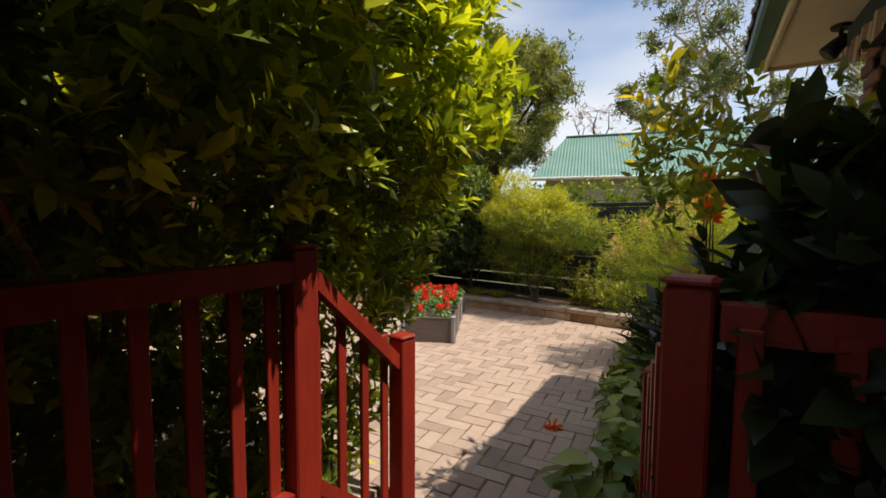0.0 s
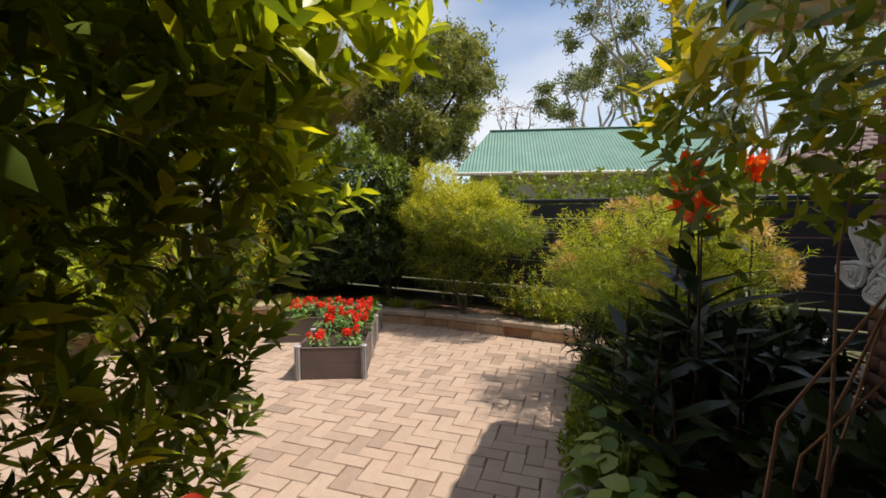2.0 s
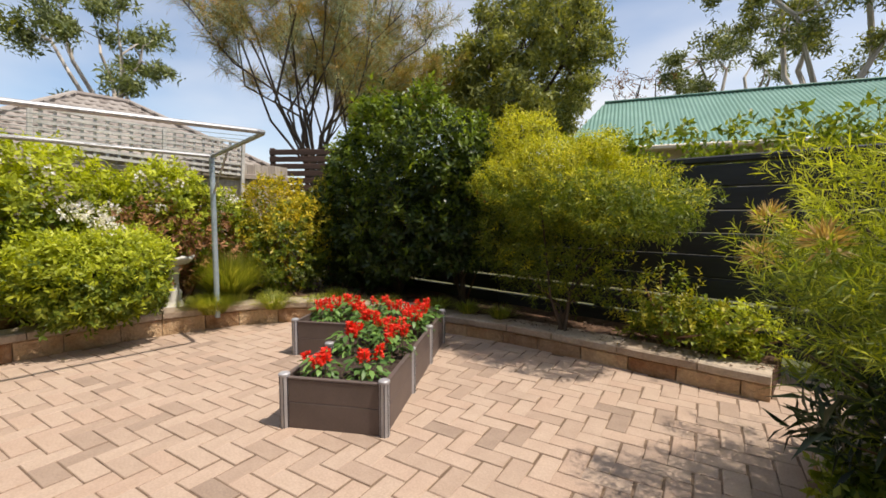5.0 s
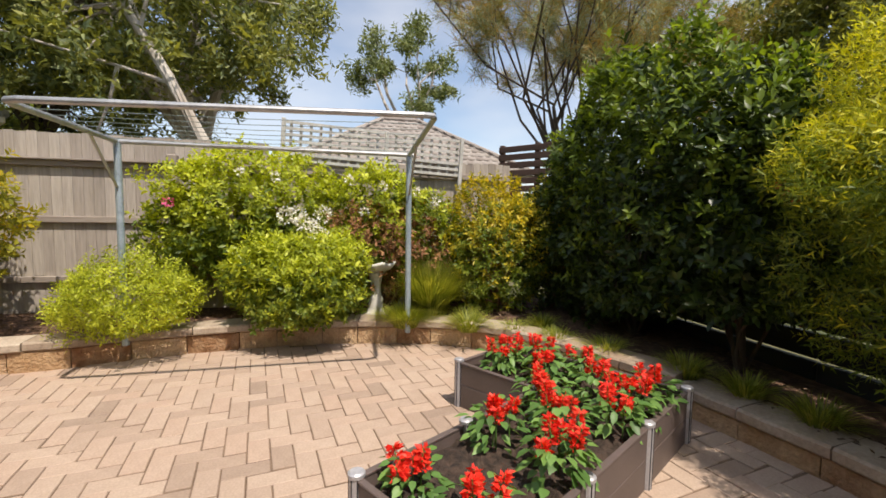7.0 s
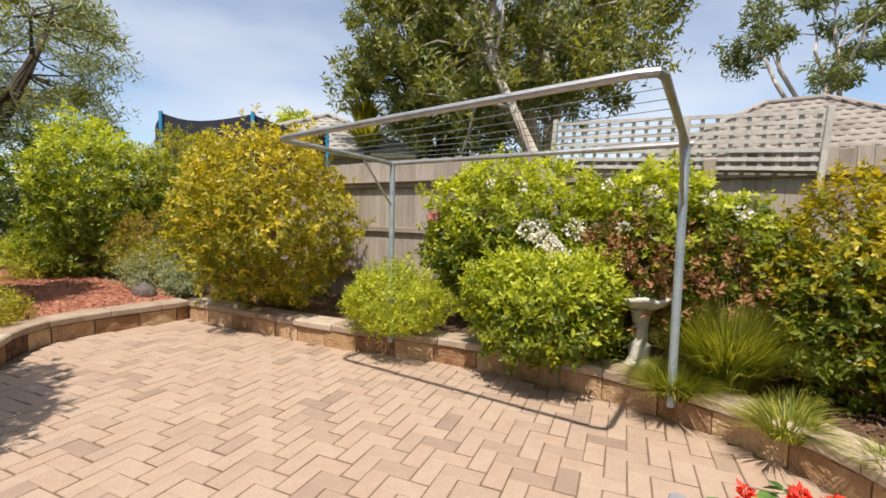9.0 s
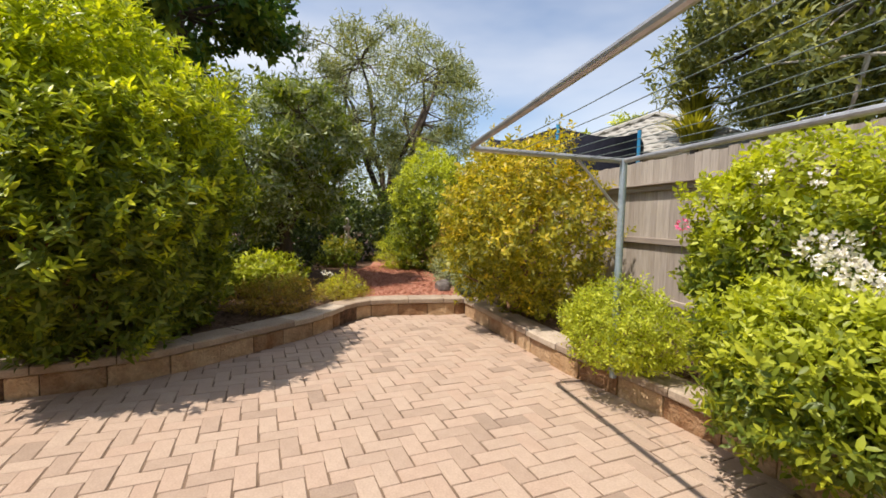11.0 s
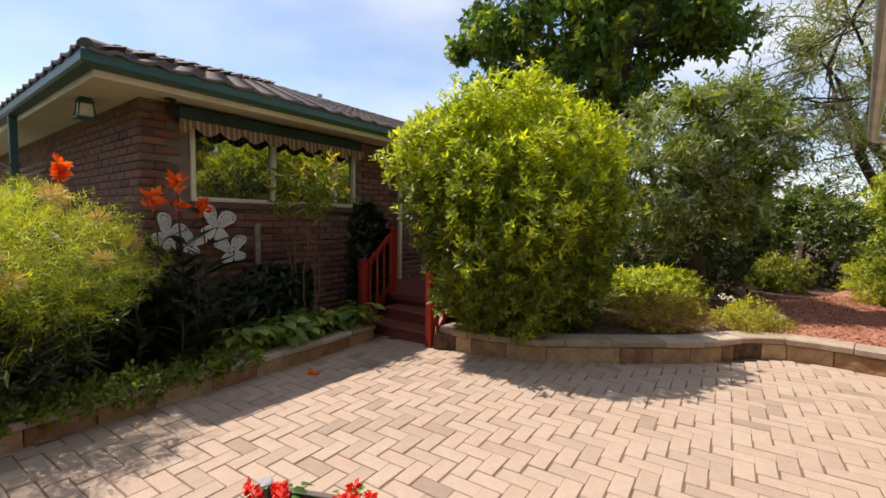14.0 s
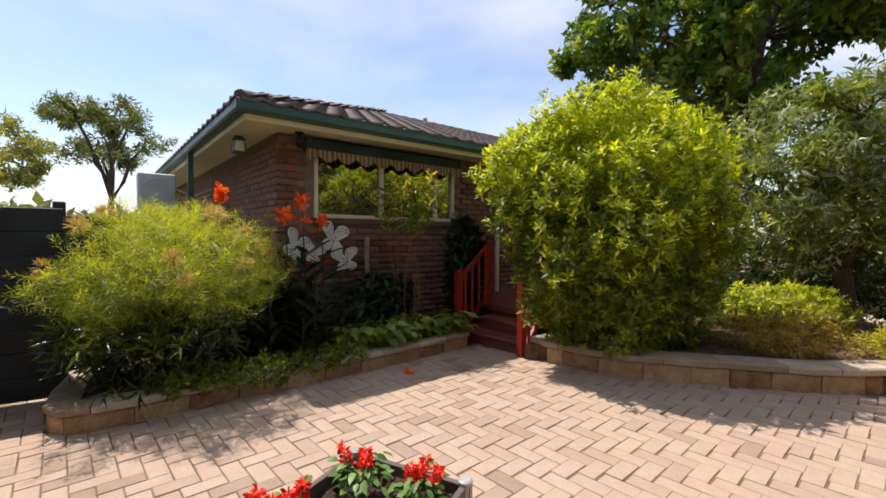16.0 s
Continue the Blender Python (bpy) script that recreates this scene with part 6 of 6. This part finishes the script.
# ---- neighbouring buildings ----
def green_roof_house():
    ob = thing("green_roof_house", -6.13, 12.1, 0, "neighbouring house with pale green corrugated steel roof", "house", turn=20)
    x0, x1, ze, zr, run = 0.0, 7.6, 2.8, 4.5, 3.05
    n = int((x1 - x0) / 0.095)
    vs, fs = [], []
    for i in range(n * 4 + 1):
        x = x0 + (x1 - x0) * i / (n * 4)
        w = 0.018 * math.sin(i * math.pi / 2)
        f = min(1.0, max(0.02, (x - x0) / 0.85))
        vs += [(x, -0.15, ze + w), (x, -0.15 + run * f, ze + (zr - ze) * f + w)]
    for i in range(n * 4):
        k = i * 2
        fs.append((k, k + 2, k + 3, k + 1))
    raw("roof", vs, fs, M["colorbond"], ob)
    part("ridge_cap", boxes((x0 + 0.85, run - 0.25, zr, x1, run - 0.05, zr + 0.04), bevel=0.015), M["colorbond"], ob)
    part("back_roof", slab([(x0, 2 * run), (x1, 2 * run), (x1, run - 0.1), (x0 + 0.85, run - 0.1)], ze, ze + 0.05), M["colorbond"], ob)
    part("gutter", boxes((x0 - 0.05, -0.28, ze - 0.11, x1, -0.16, ze - 0.02), bevel=0.02), M["cream"], ob)
    part("wall", boxes((x0 + 0.4, 0.3, -0.05, x1, 0.5, ze - 0.02)), M["farwall"], ob)
    part("soffit", boxes((x0, -0.155, ze - 0.06, x1, 0.3, ze - 0.04)), M["cream"], ob)


green_roof_house()


def hip_house(name, cx, cy, turn, w, d, eave, rise, tile, wall_mat, label, ridge=2.0):
    ob = thing(name, cx, cy, 0, label, "house", turn=turn)
    part("wall", boxes((-w / 2 + 0.5, -d / 2 + 0.5, -0.05, w / 2 - 0.5, d / 2 - 0.5, eave)), wall_mat, ob)
    part("fascia", boxes((-w / 2, -d / 2, eave - 0.02, w / 2, d / 2, eave + 0.14), bevel=0.02), M["cream"], ob)
    for nm, a, b, up in (("front_slope", (-w / 2, -d / 2), (w / 2, -d / 2), (0, d / 2)), ("back_slope", (w / 2, d / 2), (-w / 2, d / 2), (0, -d / 2)),
                         ("left_slope", (-w / 2, d / 2), (-w / 2, -d / 2), (d / 2, 0)), ("right_slope", (w / 2, -d / 2), (w / 2, d / 2), (-d / 2, 0))):
        tiled_slope(nm, (*a, eave + 0.15), (*b, eave + 0.15), (*up, rise), tile, ob, hip0=1.0, hip1=1.0, course=0.36, wide=0.33)
    bm = bmesh.new()
    e = (w - d) / 2
    for sx in (-1, 1):
        for sy in (-1, 1):
            tube(bm, [(sx * w / 2, sy * d / 2, eave + 0.2), (sx * e, 0, eave + rise + 0.2)], 0.11, 8)
    tube(bm, [(-e, 0, eave + rise + 0.2), (e, 0, eave + rise + 0.2)], 0.11, 8)
    part("ridge_capping", bm, tile, ob)
    for sx in (-0.25, 0.25):
        win = part("window", boxes((sx * w - 0.7, -d / 2 + 0.46, 1.0, sx * w + 0.7, -d / 2 + 0.49, 2.1)), M["glass"], ob)
        part("window_frame", boxes((sx * w - 0.76, -d / 2 + 0.45, 0.94, sx * w + 0.76, -d / 2 + 0.475, 0.998), (sx * w - 0.76, -d / 2 + 0.45, 2.102, sx * w + 0.76, -d / 2 + 0.475, 2.16)), M["cream"], win)


hip_house("brick_house", -22.3, 6.3, 90, 10, 8.4, 2.8, 2.7, M["weathered_tile"], M["redbrickfar"], "neighbouring red brick house with weathered grey-brown hip roof")
hip_house("grey_roof_house", -15.6, -9.3, 40, 9, 6.5, 3.3, 1.75, M["greyroof"], M["farwall"], "neighbouring house with pale grey tiled hip roof")
hip_house("brown_roof_house", 7.3, 21.0, 0, 12, 8, 2.5, 2.2, M["browntile"], M["redbrickfar"], "neighbouring house with brown tiled roof behind the fence")


def trampoline(x, y):
    ob = thing("trampoline", x, y, 0, "trampoline with dark safety net on bright blue poles", "trampoline")
    R = 2.1
    bm = bmesh.new()
    n = 48
    lo = [bm.verts.new((R * math.cos(2 * math.pi * i / n), R * math.sin(2 * math.pi * i / n), 1.3)) for i in range(n)]
    hi = [bm.verts.new((R * math.cos(2 * math.pi * i / n), R * math.sin(2 * math.pi * i / n), 3.62 - 0.22 * abs(math.sin(math.pi * i / 8)))) for i in range(n)]
    for i in range(n):
        bm.faces.new((lo[i], lo[(i + 1) % n], hi[(i + 1) % n], hi[i]))
    part("safety_net", bm, M["net"], ob, "dark navy mesh net")
    for i in range(6):
        a = 2 * math.pi * i / 6
        bm = bmesh.new()
        tube(bm, [((R + 0.06) * math.cos(a), (R + 0.06) * math.sin(a), -0.06), ((R + 0.06) * math.cos(a), (R + 0.06) * math.sin(a), 3.66)], 0.045, 8)
        part("pole", bm, M["bluesteel"], ob)
    bm = bmesh.new()
    lathe(bm, [(R - 0.1, 1.2), (R + 0.03, 1.22), (R + 0.03, 1.28), (R - 0.1, 1.29)], sides=36)
    part("mat", bm, M["net"], ob)


trampoline(-9.9, -6.3)
def side_gate(x, y, turn, length, label):
    ob = thing("side_gate", x, y, 0, label, "gate", turn=turn)
    for i in range(8):
        part("board", boxes((0, 0, 0.02 + i * 0.205, 0.03, length, 0.223 + i * 0.205), bevel=0.006), M["blackfence"], ob)
    for y in (0.0, length - 0.08):
        part("gate_post", boxes((0.032, y, -0.05, 0.1, y + 0.08, 1.72), bevel=0.006), M["blackfence"], ob)


side_gate(1.85, 4.45, 2, 2.5, "black painted timber side gate between house and fence")
side_gate(-0.32, 5.75, 0, 1.18, "short black painted timber screen beside the feathery bush")

# ---- pavers, last: the nearest stretch one by one, the rest joined ----
def inside(x, y, poly):
    c = False
    for (xa, ya), (xb, yb) in zip(poly, poly[1:] + poly[:1]):
        if (ya > y) != (yb > y) and x < (xb - xa) * (y - ya) / (yb - ya) + xa:
            c = not c
    return c


AREA = [(x, y - 0.06) for x, y in EDGE_S[:-1]] + [(-5.72, -1.2)] + [(x - 0.06, y + (0.06 if y > 5 else 0)) for x, y in EDGE_W[1:]] + [(-1.5, 6.9), (1.7, 6.9), (1.7, 6.0)] + [(x + 0.06, y) for x, y in EDGE_E[::-1]] + [(-0.55, 1.5)]
PW, PL2, TURN_P = 0.1165, 0.233, radians(10.5)
bm = boxes((0, 0, -0.05, PL2 - 0.007, PW - 0.007, 0.0), bevel=0.0035)
paver_me = bpy.data.meshes.new("paver")
bm.to_mesh(paver_me)
bm.free()
paver_me.materials.append(M["paver"])
patio = thing("patio", 0, 0, 0, "patio of pinkish cream clay pavers in herringbone", "paving")
patio["kind"] = "structure"
ct, stn = math.cos(TURN_P), math.sin(TURN_P)
near, far = [], []
for i in range(-75, 75):
    for j in range(-40, 40):
        # 90 degree herringbone: each step of the stair holds one lying and one standing paver
        for du, dv, up in ((0, 0, 0), (0, 1, 1)):
            gx, gy = (i + 2 * j + du), (i - 2 * j + dv)
            w, h = (PW, PL2) if up else (PL2, PW)
            x0, y0 = gx * PW, gy * PW
            cx, cy = x0 + w / 2, y0 + h / 2
            X, Y = -3.4 + cx * ct - cy * stn, 2.6 + cx * stn + cy * ct
            if inside(X, Y, AREA):
                (near if (X + 3.6) ** 2 + (Y - 3.2) ** 2 < 1.75 ** 2 else far).append((x0, y0, w, h, up))


def paver_pose(x0, y0, w, h, up):
    lx, ly = x0, y0
    r = 0.0
    if up:
        lx, r = x0 + w, 90.0
    X, Y = -3.4 + lx * ct - ly * stn, 2.6 + lx * stn + ly * ct
    return pose(X + random.uniform(-0.0012, 0.0012), Y + random.uniform(-0.0012, 0.0012), random.uniform(-0.002, 0.0015), random.uniform(-0.3, 0.3), random.uniform(-0.3, 0.3), math.degrees(TURN_P) + r + random.uniform(-0.5, 0.5))


for item in near[:300]:
    ob = new("paver", paver_me)
    ob.parent = patio
    ob.matrix_local = paver_pose(*item)
src = np.array([v.co for v in paver_me.vertices])
fsrc = [tuple(p.vertices) for p in paver_me.polygons]
vs, fs4, fs3 = [], [], []
base = 0
for item in near[300:] + far:
    m = np.array(paver_pose(*item))
    vs.append(src @ m[:3, :3].T + m[:3, 3])
    fs4 += [tuple(base + k for k in f) for f in fsrc if len(f) == 4]
    fs3 += [tuple(base + k for k in f) for f in fsrc if len(f) == 3]
    base += len(src)
me = bpy.data.meshes.new("paver_field")
me.from_pydata(np.concatenate(vs).tolist(), [], fs4 + fs3)
me.materials.append(M["paver_rest"])
ob = new("paver_field", me)
ob.parent = patio
ob["kind"] = "stuff"
